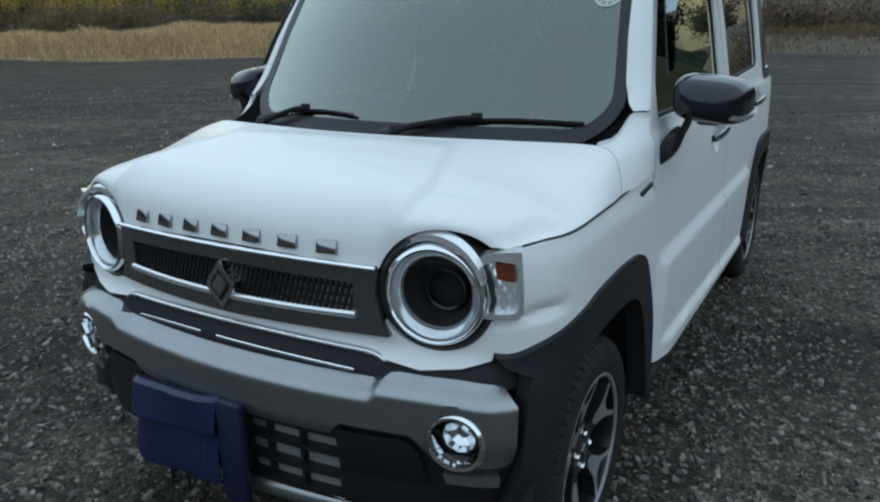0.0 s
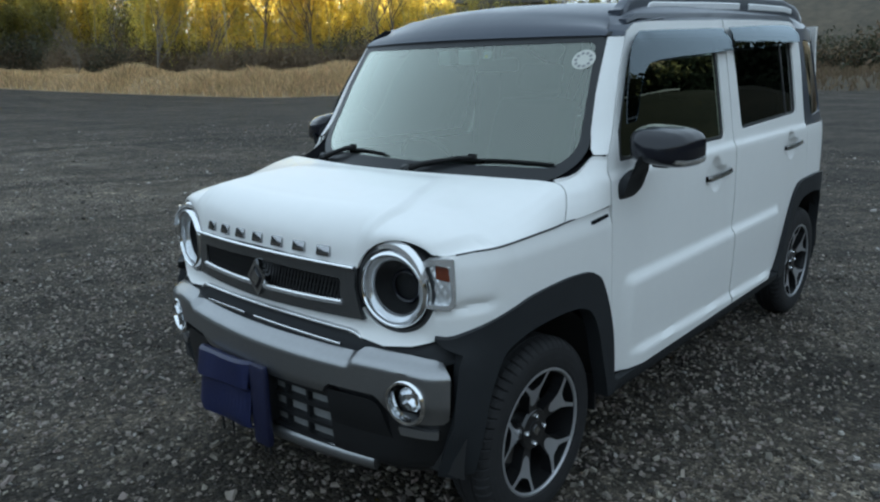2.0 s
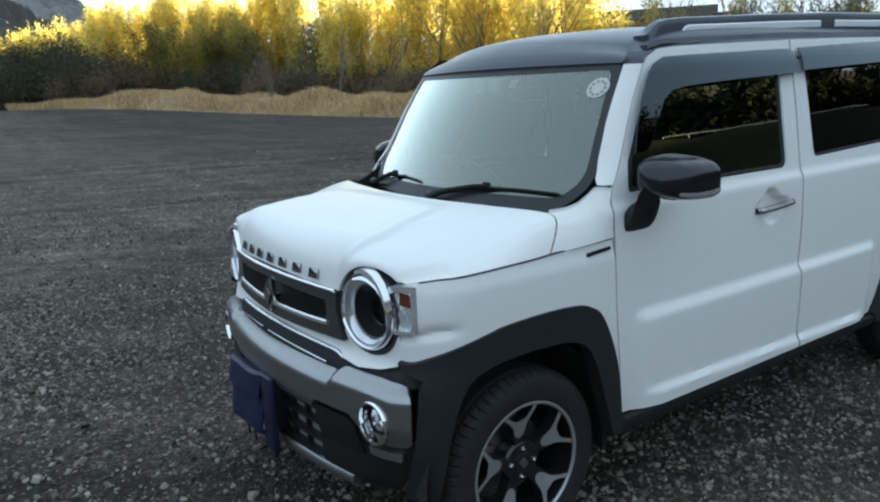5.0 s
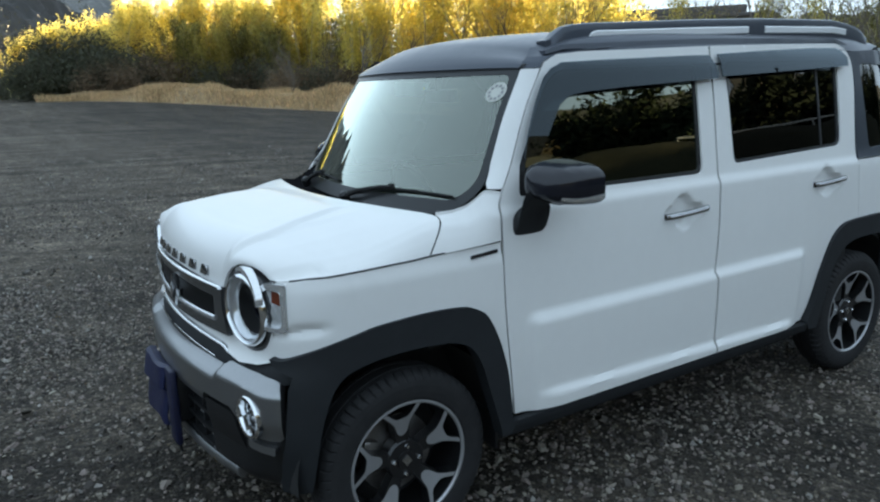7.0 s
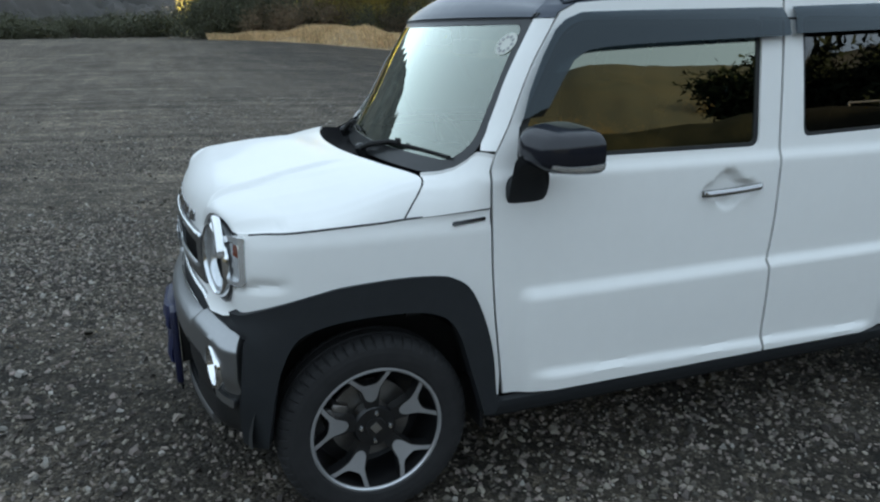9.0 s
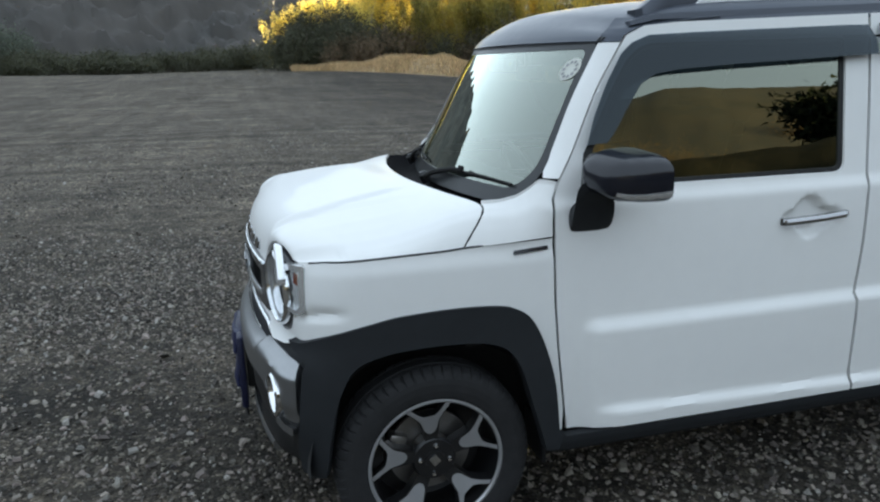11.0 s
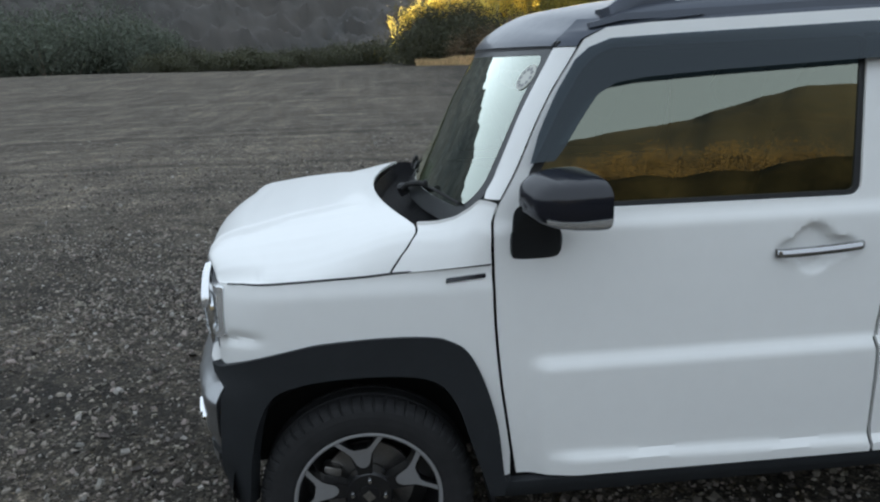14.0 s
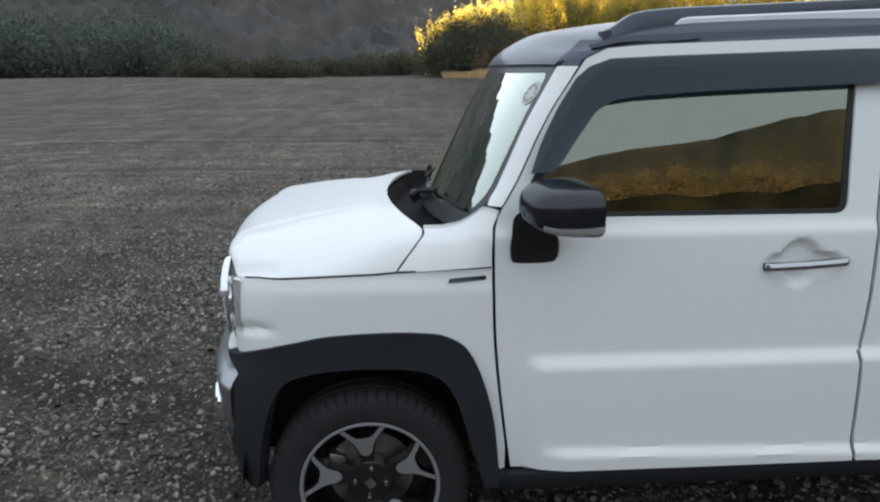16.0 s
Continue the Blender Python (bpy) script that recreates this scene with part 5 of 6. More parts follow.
# lower grille: bars over the radiator
panel("radiator", X([(-0.285, 0.45), (0.285, 0.45), (0.30, 0.29), (-0.30, 0.29)]), lambda s, z: -0.046 + 0.002 * math.sin(z * 900), M["fins"], bumper, thick=0.002, res=0.0035 * 4, label="aluminium radiator fins")
for zc in (0.446, 0.398, 0.344, 0.294):
    rows = [[wrap(sx(x), zc + h, -0.022 - o) for h, o in ((-0.006, 0), (0.006, 0.0), (0.006, 0.03), (-0.006, 0.03))] for x in np.linspace(-0.295, 0.295, 24)]
    b2 = sheet(rows, close_v=True)
    bmesh.ops.recalc_face_normals(b2, faces=b2.faces)
    part("grille_bar", b2, M["black"], bumper)
for x0 in (-0.285, -0.185, -0.095, 0.0, 0.095, 0.185, 0.285):
    bm = bmesh.new()
    p = wrap(sx(x0), 0.0, -0.03)
    box(bm, p.x - 0.005, p.x + 0.005, p.y, p.y + 0.03, 0.292, 0.448)
    part("grille_post", bm, M["black"], bumper)
strip("skid_bar", [(0.43 * u, 0.262 + 0.012 * abs(u)) for u in xs], -0.030, 0.024, M["silver"], bumper, "silver lower skid bar", 0.8)

# blue cover over the number plate
cover = new("plate_cover")
cover.parent = car
cover["label"] = "folded navy blue plate cover"
yc = -1.768
sec = [(0.030, 0.480), (0.006, 0.488), (-0.006, 0.480), (-0.016, 0.402), (-0.004, 0.392), (-0.003, 0.382), (-0.014, 0.300), (-0.010, 0.272), (0.01, 0.262)]
rows = []
for x in np.linspace(-0.285, 0.0, 16):
    u = (x + 0.285) / 0.285
    e = 0.012 * (abs(2 * u - 1) ** 8)
    rows.append([(x + 0.02 * (z - 0.38) + 0.004 * math.sin(z * 31), yc + dy + e + 0.004 * math.sin(x * 23 + z * 40), z - 0.004 + 0.012 * u) for dy, z in sec])
b2 = sheet(rows)
bmesh.ops.subdivide_edges(b2, edges=b2.edges, cuts=1)
bmesh.ops.recalc_face_normals(b2, faces=b2.faces)
part("cover_front", thicken(b2, 0.006), M["blue"], cover)
bm = bmesh.new()
box(bm, 0.0, 0.075, yc + 0.004, yc + 0.028, 0.23, 0.495, 0.008)
part("cover_flap", bm, M["navy"], cover, "dark blue side flap")
bm = bmesh.new()
box(bm, -0.25, 0.05, yc + 0.03, yc + 0.075, 0.30, 0.46, 0.005)
part("plate_bracket", bm, M["black"], cover)
for x in (-0.20, -0.14, 0.035, 0.06):
    part("cord", tube([(x, yc + 0.02, 0.27), (x + 0.004, yc + 0.018, 0.235), (x - 0.003, yc + 0.022, 0.20)], 0.004, 6), M["black"], cover)

# wheels
R_T, R_RIM = 0.290, 0.198
prof = [(0.190, 0.074), (0.200, 0.080), (0.206, 0.0835), (0.225, 0.0865), (0.245, 0.0865), (0.260, 0.083), (0.2635, 0.081), (0.2685, 0.0785), (0.2765, 0.0715), (0.2825, 0.062), (0.2872, 0.050), (0.2880, 0.031), (0.2880, 0.026), (0.2880, 0.021), (0.2885, 0.0)]
prof = [(r, -h) for r, h in prof[:-1]] + prof[::-1]


def wheel(c, sgn):
    w = new("wheel")
    w.parent = car
    ax = Vector((sgn, 0, 0))
    seg = 360
    grid = []
    for i, (r, h) in enumerate(prof):
        row = []
        for k in range(seg):
            a = 2 * math.pi * k / seg
            rr = r
            if 0.262 < r < 0.2875 and k % 6 == 0:
                rr -= 0.0065
            if abs(abs(h) - 0.026) < 0.003:
                rr -= 0.006
            sk = 0.03 * math.copysign(1, h) * (r > 0.27) * 0.3
            row.append(c + ax * (h * 0.86 + 0.012) + Vector((0, math.cos(a + sk), math.sin(a + sk))) * rr)
        grid.append(row)
    b2 = sheet(grid, close_v=True)
    bmesh.ops.recalc_face_normals(b2, faces=b2.faces)
    part("tyre", b2, M["rubber"], w, "black rubber tyre with block tread", smooth=False)
    part("rim_barrel", lathe([(0.192, 0.070), (0.198, 0.074), (0.200, 0.078), (0.194, 0.080), (0.186, 0.074), (0.182, 0.05), (0.178, -0.06), (0.05, -0.07)], c, ax, 64), M["rimblack"], w)
    part("rim_lip", lathe([(0.1990, 0.076), (0.1980, 0.0808), (0.1920, 0.0818), (0.1875, 0.0785), (0.1870, 0.070)], c, ax, 96), M["alloy"], w, "machined rim edge")
    part("brake_disc", lathe([(0.125, -0.02), (0.125, -0.008), (0.06, -0.006), (0.001, -0.006)], c, ax, 40), M["disc"], w)
    bm = bmesh.new()
    box(bm, -0.03, 0.02, -0.045, 0.045, 0.08, 0.135, 0.012, Matrix.Translation(c) @ Matrix.Rotation(radians(sgn * 75), 4, "X"))
    part("caliper", bm, M["disc"], w)
    part("hub", lathe([(0.062, 0.0), (0.066, 0.046), (0.060, 0.054), (0.030, 0.055), (0.029, 0.060), (0.001, 0.060)], c, ax, 40), M["rimblack"], w)
    for k in range(5):
        a0 = radians(96) + k * 2 * math.pi / 5
        u, v = Vector((0, math.cos(a0), math.sin(a0))), Vector((0, -math.sin(a0), math.cos(a0)))
        # forked spoke: a stem from the hub that splits into two arms to the rim
        out = [(0.052, 0.010), (0.056, 0.018), (0.075, 0.021), (0.105, 0.0255), (0.128, 0.030), (0.150, 0.046), (0.168, 0.062), (0.179, 0.075), (0.187, 0.060), (0.172, 0.047), (0.154, 0.030), (0.146, 0.018), (0.145, 0.0)]
        pts = out + [(r, -w2) for r, w2 in out[::-1][1:]]
        face, back = [], []
        bm = bmesh.new()
        for r, q in pts:
            h = 0.050 + 0.024 * smooth(0.05, 0.19, r)
            face.append(bm.verts.new(c + u * r + v * q + ax * h))
            back.append(bm.verts.new(c + u * r * 0.99 + v * q * 1.06 + ax * (h - 0.035)))
        n = len(pts)
        for i in range(n):
            bm.faces.new((face[i], face[(i + 1) % n], back[(i + 1) % n], back[i]))
        bmesh.ops.triangle_fill(bm, use_beauty=True, edges=[e for e in bm.edges if e.verts[0] in face and e.verts[1] in face])
        bmesh.ops.recalc_face_normals(bm, faces=bm.faces)
        sp = part("spoke", bm, M["rimblack"], w, smooth=False)
        # machined face on the spoke
        bm = bmesh.new()
        vs = []
        half = [(0.083, 0.004), (0.087, 0.011), (0.096, 0.018), (0.112, 0.0225), (0.128, 0.0275), (0.150, 0.0435), (0.168, 0.060), (0.179, 0.0725), (0.1865, 0.059), (0.172, 0.046), (0.154, 0.0295), (0.146, 0.0175), (0.145, 0.0)]
        for r, q in half + [(r, -q) for r, q in half[::-1][1:]]:
            h = 0.0508 + 0.024 * smooth(0.05, 0.19, r)
            vs.append(bm.verts.new(c + u * r + v * q + ax * h))
        for i in range(len(vs)):
            bm.edges.new((vs[i], vs[(i + 1) % len(vs)]))
        bmesh.ops.triangle_fill(bm, use_beauty=True, edges=bm.edges[:])
        bmesh.ops.recalc_face_normals(bm, faces=bm.faces)
        part("machined_face", bm, M["alloy"], sp, smooth=False)
    for k in range(4):
        a = radians(45 + 90 * k) + radians(40)
        p = c + Vector((0, math.cos(a), math.sin(a))) * 0.044
        part("wheel_nut", lathe([(0.0075, 0.045), (0.0075, 0.060), (0.005, 0.064), (0.001, 0.064)], p, ax, 6), M["chrome"], w)
    bm = bmesh.new()
    box(bm, 0.0, 0.002, -0.012, 0.012, -0.014, 0.014, 0.0, Matrix.Translation(c + ax * 0.0605) @ Matrix.Rotation(radians(35), 4, "X"))
    part("centre_cap", bm, M["satin"], w)
    return w


for sgn in (1, -1):
    for y, z in ((-1.229, 0.279), (1.217, 0.276)):
        wheel(Vector((sgn * 0.632, y, z)), sgn)

# mud flaps behind the wheels
for sgn in (1, -1):
    for y in (-0.893, 1.56):
        bm = bmesh.new()
        box(bm, *sorted((sgn * 0.55, sgn * 0.70)), y - 0.006, y + 0.006, 0.215, 0.34, 0.003)
        part("mud_flap", bm, M["black"], car)

# wipers: arm and blade on the screen
for x0, x1 in ((0.005, 0.56), (-0.555, -0.13)):
    wp = new("wiper")
    wp.parent = car
    def on(x, z, d):
        return (x, screen_y(x, z) - d, z)
    n = 14
    piv = on(x0 + 0.02, 1.0, 0.03)
    part("blade", tube([on(x0 + (x1 - x0) * t, 1.012 + 0.030 * t + 0.018 * math.sin(t * math.pi), 0.012) for t in np.linspace(0, 1, n)], 0.0048, 6), M["void"], wp)
    part("arm", tube([piv, on(x0 + 0.10, 1.028, 0.034), on(x0 + (x1 - x0) * 0.42, 1.052, 0.032), on(x0 + (x1 - x0) * 0.5, 1.054, 0.026)], [0.010, 0.009, 0.007, 0.005], 8), M["void"], wp)
    bm = bmesh.new()
    q = on(x0 + (x1 - x0) * 0.5, 1.056, 0.024)
    box(bm, q[0] - 0.016, q[0] + 0.016, q[1] - 0.006, q[1] + 0.006, q[2] - 0.008, q[2] + 0.010, 0.003)
    part("clip", bm, M["void"], wp)
    part("pivot_cap", lathe([(0.018, -0.02), (0.018, 0.01), (0.010, 0.02), (0.001, 0.02)], piv, (0, -0.5, 1), 16), M["black"], wp)

# cabin
bm = bmesh.new()
grid = []
for x in np.linspace(-0.60, 0.60, 25):
    grid.append([(x, screen_y(x, 1.0) + 0.03, 1.0), (x, -0.90, 1.005), (x, -0.78, 0.995), (x, -0.68, 0.965 + 0.0), (x, -0.64, 0.90), (x, -0.66, 0.66), (x, -0.80, 0.40)])
part("dashboard", thicken(sheet(grid), 0.01), M["dash"], car)
bm.free()
bm = lathe([(0.170, -0.012), (0.178, 0.0), (0.170, 0.012), (0.160, 0.008), (0.160, -0.008)], (-0.33, -0.56, 0.915), (0, 0.9, 0.45), 36, closed=True)
part("steering_wheel", bm, M["black"], car)
bm = bmesh.new()
box(bm, -0.38, -0.28, -0.66, -0.53, 0.86, 0.95, 0.02)
part("steering_hub", bm, M["black"], car)
for x in (-0.33, 0.33):
    for y, back in ((-0.12, 0.16), (0.78, 1.06)):
        seat = new("seat")
        seat.parent = car
        bm = bmesh.new()
        box(bm, x - 0.25, x + 0.25, y - 0.30, y + 0.22, 0.45, 0.66, 0.06, seg=3)
        part("cushion", bm, M["cloth"], seat)
        bm = bmesh.new()
        box(bm, x - 0.24, x + 0.24, -0.07, 0.07, 0.0, 0.58, 0.06, Matrix.Translation((0, y + 0.20, 0.62)) @ Matrix.Rotation(radians(-16), 4, "X"), seg=3)
        part("backrest", bm, M["cloth"], seat)
        bm = bmesh.new()
        box(bm, x - 0.13, x + 0.13, -0.05, 0.05, 0.60, 0.76, 0.045, Matrix.Translation((0, y + 0.20, 0.62)) @ Matrix.Rotation(radians(-14), 4, "X"), seg=3)
        part("headrest", bm, M["cloth"], seat)
# tailgate closes the cabin
bm = bmesh.new()
grid = [[(x, 1.665 - 0.10 * x * x - 0.10 * smooth(1.0, 1.5, z), z) for z in np.linspace(0.30, 1.52, 16)] for x in np.linspace(-0.62, 0.62, 21)]
bm.free()
part("tailgate", thicken(sheet(grid), 0.02), M["white"], car)
bm = bmesh.new()
grid = [[(x, 1.672 - 0.10 * x * x - 0.10 * smooth(1.0, 1.5, z), z) for z in np.linspace(1.04, 1.44, 8)] for x in np.linspace(-0.50, 0.50, 15)]
bm.free()
part("rear_window", thicken(sheet(grid), 0.004), M["privacy"], car)

# far side sheared inwards with height and roof lowered, to fit the camera's view
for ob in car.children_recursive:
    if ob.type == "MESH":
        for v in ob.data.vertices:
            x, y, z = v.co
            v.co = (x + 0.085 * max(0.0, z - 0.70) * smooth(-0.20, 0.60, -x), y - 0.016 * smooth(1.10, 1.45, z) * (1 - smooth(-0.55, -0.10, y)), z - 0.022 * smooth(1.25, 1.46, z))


# ---- planting round the lot ----
def leaf_mesh(name, centres, size, mat, rng, hang=0.3, ratio=0.4):
    """Many small leaves: a pointed blade at each centre."""
    n = len(centres)
    d = rng.normal(size=(n, 3))
    d[:, 2] -= hang
    d /= np.linalg.norm(d, axis=1)[:, None]
    e = np.cross(d, rng.normal(size=(n, 3)))
    e /= np.linalg.norm(e, axis=1)[:, None]
    s = size * rng.uniform(0.6, 1.4, (n, 1))
    c = np.asarray(centres)
    v = np.stack([c - d * s * 0.5 + e * s * ratio * 0.35, c + d * s * 0.6, c - d * s * 0.4 - e * s * ratio * 0.5], 1).reshape(-1, 3)
    me = bpy.data.meshes.new(name)
    me.from_pydata(v.tolist(), [], np.arange(3 * n).reshape(-1, 3).tolist())
    me.materials.append(mat)
    return me


def add_mesh(name, me, parent):
    ob = new(name, me)
    ob.parent = parent
    return ob


def merge_tubes(tubes):
    bm = bmesh.new()
    for t in tubes:
        me = bpy.data.meshes.new("t")
        t.to_mesh(me)
        t.free()
        bm.from_mesh(me)
        bpy.data.meshes.remove(me)
    return bm


def bamboo(h, seed, leaf="leaf_y", n=6500):
    """A clump of slender canes with hanging sprays of leaf."""
    rng = np.random.default_rng(seed)
    ob = new("bamboo_clump")
    canes, cs = [], []
    for k in range(9):
        x, y = rng.normal(0, 0.75, 2)
        lx, ly = rng.normal(0, 0.10, 2) * h
        hh = h * rng.uniform(0.7, 1.05)
        pts = [(x + lx * t ** 2.2, y + ly * t ** 2.2, hh * (t - 0.10 * t ** 5)) for t in np.linspace(0, 1, 8)]
        canes.append(tube(pts, [0.06 * (1 - 0.8 * t) for t in np.linspace(0, 1, 8)], 5))
        m = n // 9
        spray = rng.integers(0, 90, m)
        sp = np.random.default_rng(seed * 31 + k)
        off = sp.normal(0, 0.46, (90, 3)) * np.array([1, 1, 1.1])
        tt = np.clip(sp.beta(1.7, 1.25, 90) * 0.84 + 0.18, 0, 1)[spray]
        c = np.stack([x + lx * tt ** 2.2, y + ly * tt ** 2.2, hh * (tt - 0.10 * tt ** 5)], 1) + off[spray] * (1.25 - 0.6 * tt[:, None]) + rng.normal(0, 0.15, (m, 3)) * np.array([1, 1, 3.0])
        cs.append(c)
    tagged(part("cane_mass", merge_tubes(canes), M["cane"], ob), kind="stuff")
    c = np.concatenate(cs)
    add_mesh("foliage", leaf_mesh("foliage", c[c[:, 2] > 0.3], 0.27, M[leaf], rng, 0.9, 0.42), ob)
    return tagged(ob, "tall yellow-green bamboo clump glowing in low backlight", "bamboo", "bamboo grove")


def limbs(h, rng, spread, levels=3, trunk=0.16, fork=4):
    tubes, tips = [], []

    def grow(p, d, length, r, lev):
        pts = [p]
        q, e = Vector(p), Vector(d)
        for k in range(5):
            e = (e + Vector(rng.normal(0, 0.12, 3)) + Vector((0, 0, 0.05))).normalized()
            q = q + e * length / 5
            pts.append(q.copy())
        tubes.append(tube(pts, [r * (1 - 0.6 * i / 5) for i in range(6)], 4 if lev else 7))
        tips.append(pts[-1])
        tips.append(pts[3])
        if lev < levels:
            for k in range(fork):
                a = rng.uniform(0, 2 * math.pi)
                b = pts[rng.integers(2, 6)]
                dd = (e + Vector((math.cos(a), math.sin(a), rng.uniform(-0.1, 0.5))) * spread).normalized()
                grow(b, dd, length * rng.uniform(0.5, 0.75), r * 0.5, lev + 1)
    grow(Vector((0, 0, -0.1)), Vector((rng.normal(0, 0.05), rng.normal(0, 0.05), 1)), h * 0.5, trunk, 0)
    return merge_tubes(tubes), tips


def broadleaf(name, h, seed, leaf, label, n=3000, spread=0.8, size=0.22, bare=False, group="trees round the lot"):
    rng = np.random.default_rng(seed)
    ob = new(name)
    bm, tips = limbs(h, rng, spread, 3 if bare else 2, 0.10 if bare else 0.16, 4 if bare else 7)
    part("trunk", bm, M["bark"], ob)
    if not bare:
        t = np.array([tuple(p) for p in tips])
        t = t[t[:, 2] > h * 0.18]
        k = rng.integers(0, len(t), n)
        c = t[k] + rng.normal(0, 0.09 * h ** 0.7, (n, 3))
        add_mesh("crown", leaf_mesh("crown", c[c[:, 2] > 0.1], size * 0.8, M[leaf], rng, 0.2, 0.6), ob)
    return tagged(ob, label, "tree", group)


def bush(r, h, seed, leaf, label, n=3700, size=0.165, group="scrub along the lot"):
    rng = np.random.default_rng(seed)
    ob = new("bush")
    tubes = []
    for k in range(9):
        a, b = rng.uniform(0, 2 * math.pi), rng.uniform(0.2, 0.9)
        tubes.append(tube([(0.1 * math.cos(a), 0.1 * math.sin(a), -0.05), (r * b * 0.5 * math.cos(a), r * b * 0.5 * math.sin(a), h * 0.5), (r * b * math.cos(a + 0.2), r * b * math.sin(a + 0.2), h * rng.uniform(0.7, 1.1))], [0.03, 0.02, 0.006], 5))
    tagged(part("stem_mass", merge_tubes(tubes), M["bark"], ob), kind="stuff")
    lumps = rng.normal(size=(22, 3))
    lumps /= np.linalg.norm(lumps, axis=1)[:, None]
    lumps = lumps * rng.uniform(0.4, 0.9, (22, 1)) * np.array([r, r, h * 0.55]) + np.array([0, 0, h * 0.5])
    c = lumps[rng.integers(0, 22, n)] + rng.normal(0, 0.17, (n, 3)) * np.array([r, r, h])
    add_mesh("foliage", leaf_mesh("foliage", c[c[:, 2] > 0.0], size, M[leaf], rng, 0.0, 0.5), ob)
    return tagged(ob, label, "bush", group)


def scatter(kinds, places):
    """Sets the kinds out over (x, y, scale, turn) rows: the first use of a kind is the thing itself, the rest copies."""
    used = set()
    for i, (p, s, turn) in enumerate(places):
        ob = kinds[i % len(kinds)]
        m = Matrix.Translation((p.x, p.y, ground_height(p.x, p.y) - 0.03)) @ Matrix.Rotation(turn, 4, "Z")
        if ob.name in used:
            c = copy_thing(ob, m)
        else:
            used.add(ob.name)
            ob.matrix_basis = m
            c = ob
        c.scale = (s, s, s)


rng = np.random.default_rng(5)


def spread(yaw0, yaw1, d0, d1, count, s0=0.8, s1=1.2, scale=None):
    out = []
    for k in range(count):
        yaw = yaw0 + (yaw1 - yaw0) * (k + rng.uniform(0.1, 0.9)) / count
        s = rng.uniform(s0, s1) * (scale(yaw) if scale else 1)
        out.append((at(yaw, rng.uniform(d0, d1)), s, rng.uniform(0, 6.28)))
    return out


grove = lambda yaw: interp([(20, 0.9), (40, 0.85), (50, 0.95), (60, 1.0), (65, 0.92), (68, 0.72), (74, 0.65), (77.5, 0.62), (81, 0.52), (84.6, 0.46), (88.5, 0.38)], yaw)
# unlit bamboo: shade is put into the duller leaf colours
scatter([bamboo(10.5, 11, "leaf_o"), bamboo(10.0, 14, "leaf_g"), bamboo(9.5, 13, "leaf_o", n=5500)], spread(68.5, 77, 56, 59, 11, 0.7, 1.0, grove))
scatter([bamboo(12.0, 12), bamboo(11.5, 20, n=5500)], spread(66, 80, 59, 63, 16, 1.0, 1.2, grove) + spread(78, 86.6, 64, 70, 16, 0.9, 1.15, grove))
scatter([bamboo(11.5, 17, n=4600), bamboo(10.5, 18, n=5200), bamboo(11.0, 19, n=3600)], spread(44, 64, 53, 59, 17, 0.85, 1.12, grove))
scatter([bamboo(10.0, 24, "leaf_g", n=2600)], spread(63, 69, 55, 62, 4, 0.8, 1.0, grove))
scatter([bamboo(10.0, 15, "leaf_o", n=3000), bamboo(9.0, 16, "leaf_g", n=2400)], spread(16, 44, 55, 62, 13, 0.7, 1.0, grove))
winter = "slender bare winter tree with pale branches"
scatter([broadleaf("bare_tree", 9, 21, "leaf_b", winter, bare=True, spread=0.55), broadleaf("bare_tree", 8, 22, "leaf_b", winter, bare=True, spread=0.6), broadleaf("bare_tree", 10, 23, "leaf_b", winter, bare=True, spread=0.45)], spread(25, 71, 46, 53, 14, 0.6, 1.0) + spread(26, 48, 48, 56, 9, 0.8, 1.15))
scatter([bush(2.2, 3.0, 31, "leaf_b", "brown-grey leafless winter scrub bush"), bush(2.0, 2.6, 32, "leaf_b", "brown-grey leafless winter scrub bush"), bush(2.4, 3.2, 33, "leaf_d", "dark green scrub bush"), bush(1.8, 2.4, 34, "leaf_b", "brown-grey leafless winter scrub bush")],
        spread(14, 60, 46, 50, 50, 0.75, 1.05) + spread(60, 70, 51, 55, 13, 0.8, 1.05) + spread(69, 82, 55.5, 58.5, 17, 0.8, 1.1))
scatter([bush(2.6, 3.4, 39, "leaf_d", "rounded dark green scrub bush"), bush(2.2, 2.8, 40, "leaf_d", "low dark green scrub bush")], spread(78.5, 86.5, 58, 62, 15, 0.75, 1.0))
scatter([bush(3.2, 5.2, 35, "leaf_d", "tall dark green evergreen bush", 6000, 0.2), bush(3.0, 4.2, 36, "leaf_d", "rounded dark green evergreen bush", 5200, 0.18)], spread(80.5, 85.8, 60, 66, 9, 0.75, 1.0))
scatter([bush(2.4, 2.0, 53, "leaf_d", "low dark green scrub on the shaded bank", 3000, 0.2), bush(2.8, 1.6, 54, "leaf_d", "low dark scrub on the shaded bank", 3000, 0.2)], spread(86.5, 105, 70, 84, 26, 0.7, 1.15))
scatter([bush(3.4, 4.6, 37, "leaf_r", "dark green riverside bush in shade", 5600, 0.22), bush(3.0, 3.4, 38, "leaf_r", "low dark riverside bush", 4800, 0.2)], spread(103, 126, 84, 98, 26, 0.7, 1.2, lambda w: interp([(103, 0.65), (105.5, 1.35), (126, 1.7)], w)))
scatter([broadleaf("tree", 7, 41, "leaf_d", "dark broadleaf tree at the far edge", 5000, 0.9, 0.26), broadleaf("tree", 6, 42, "leaf_g", "olive broadleaf tree at the far edge", 5000, 0.9, 0.26)], spread(-10, 16, 50, 62, 8, 0.8, 1.1))
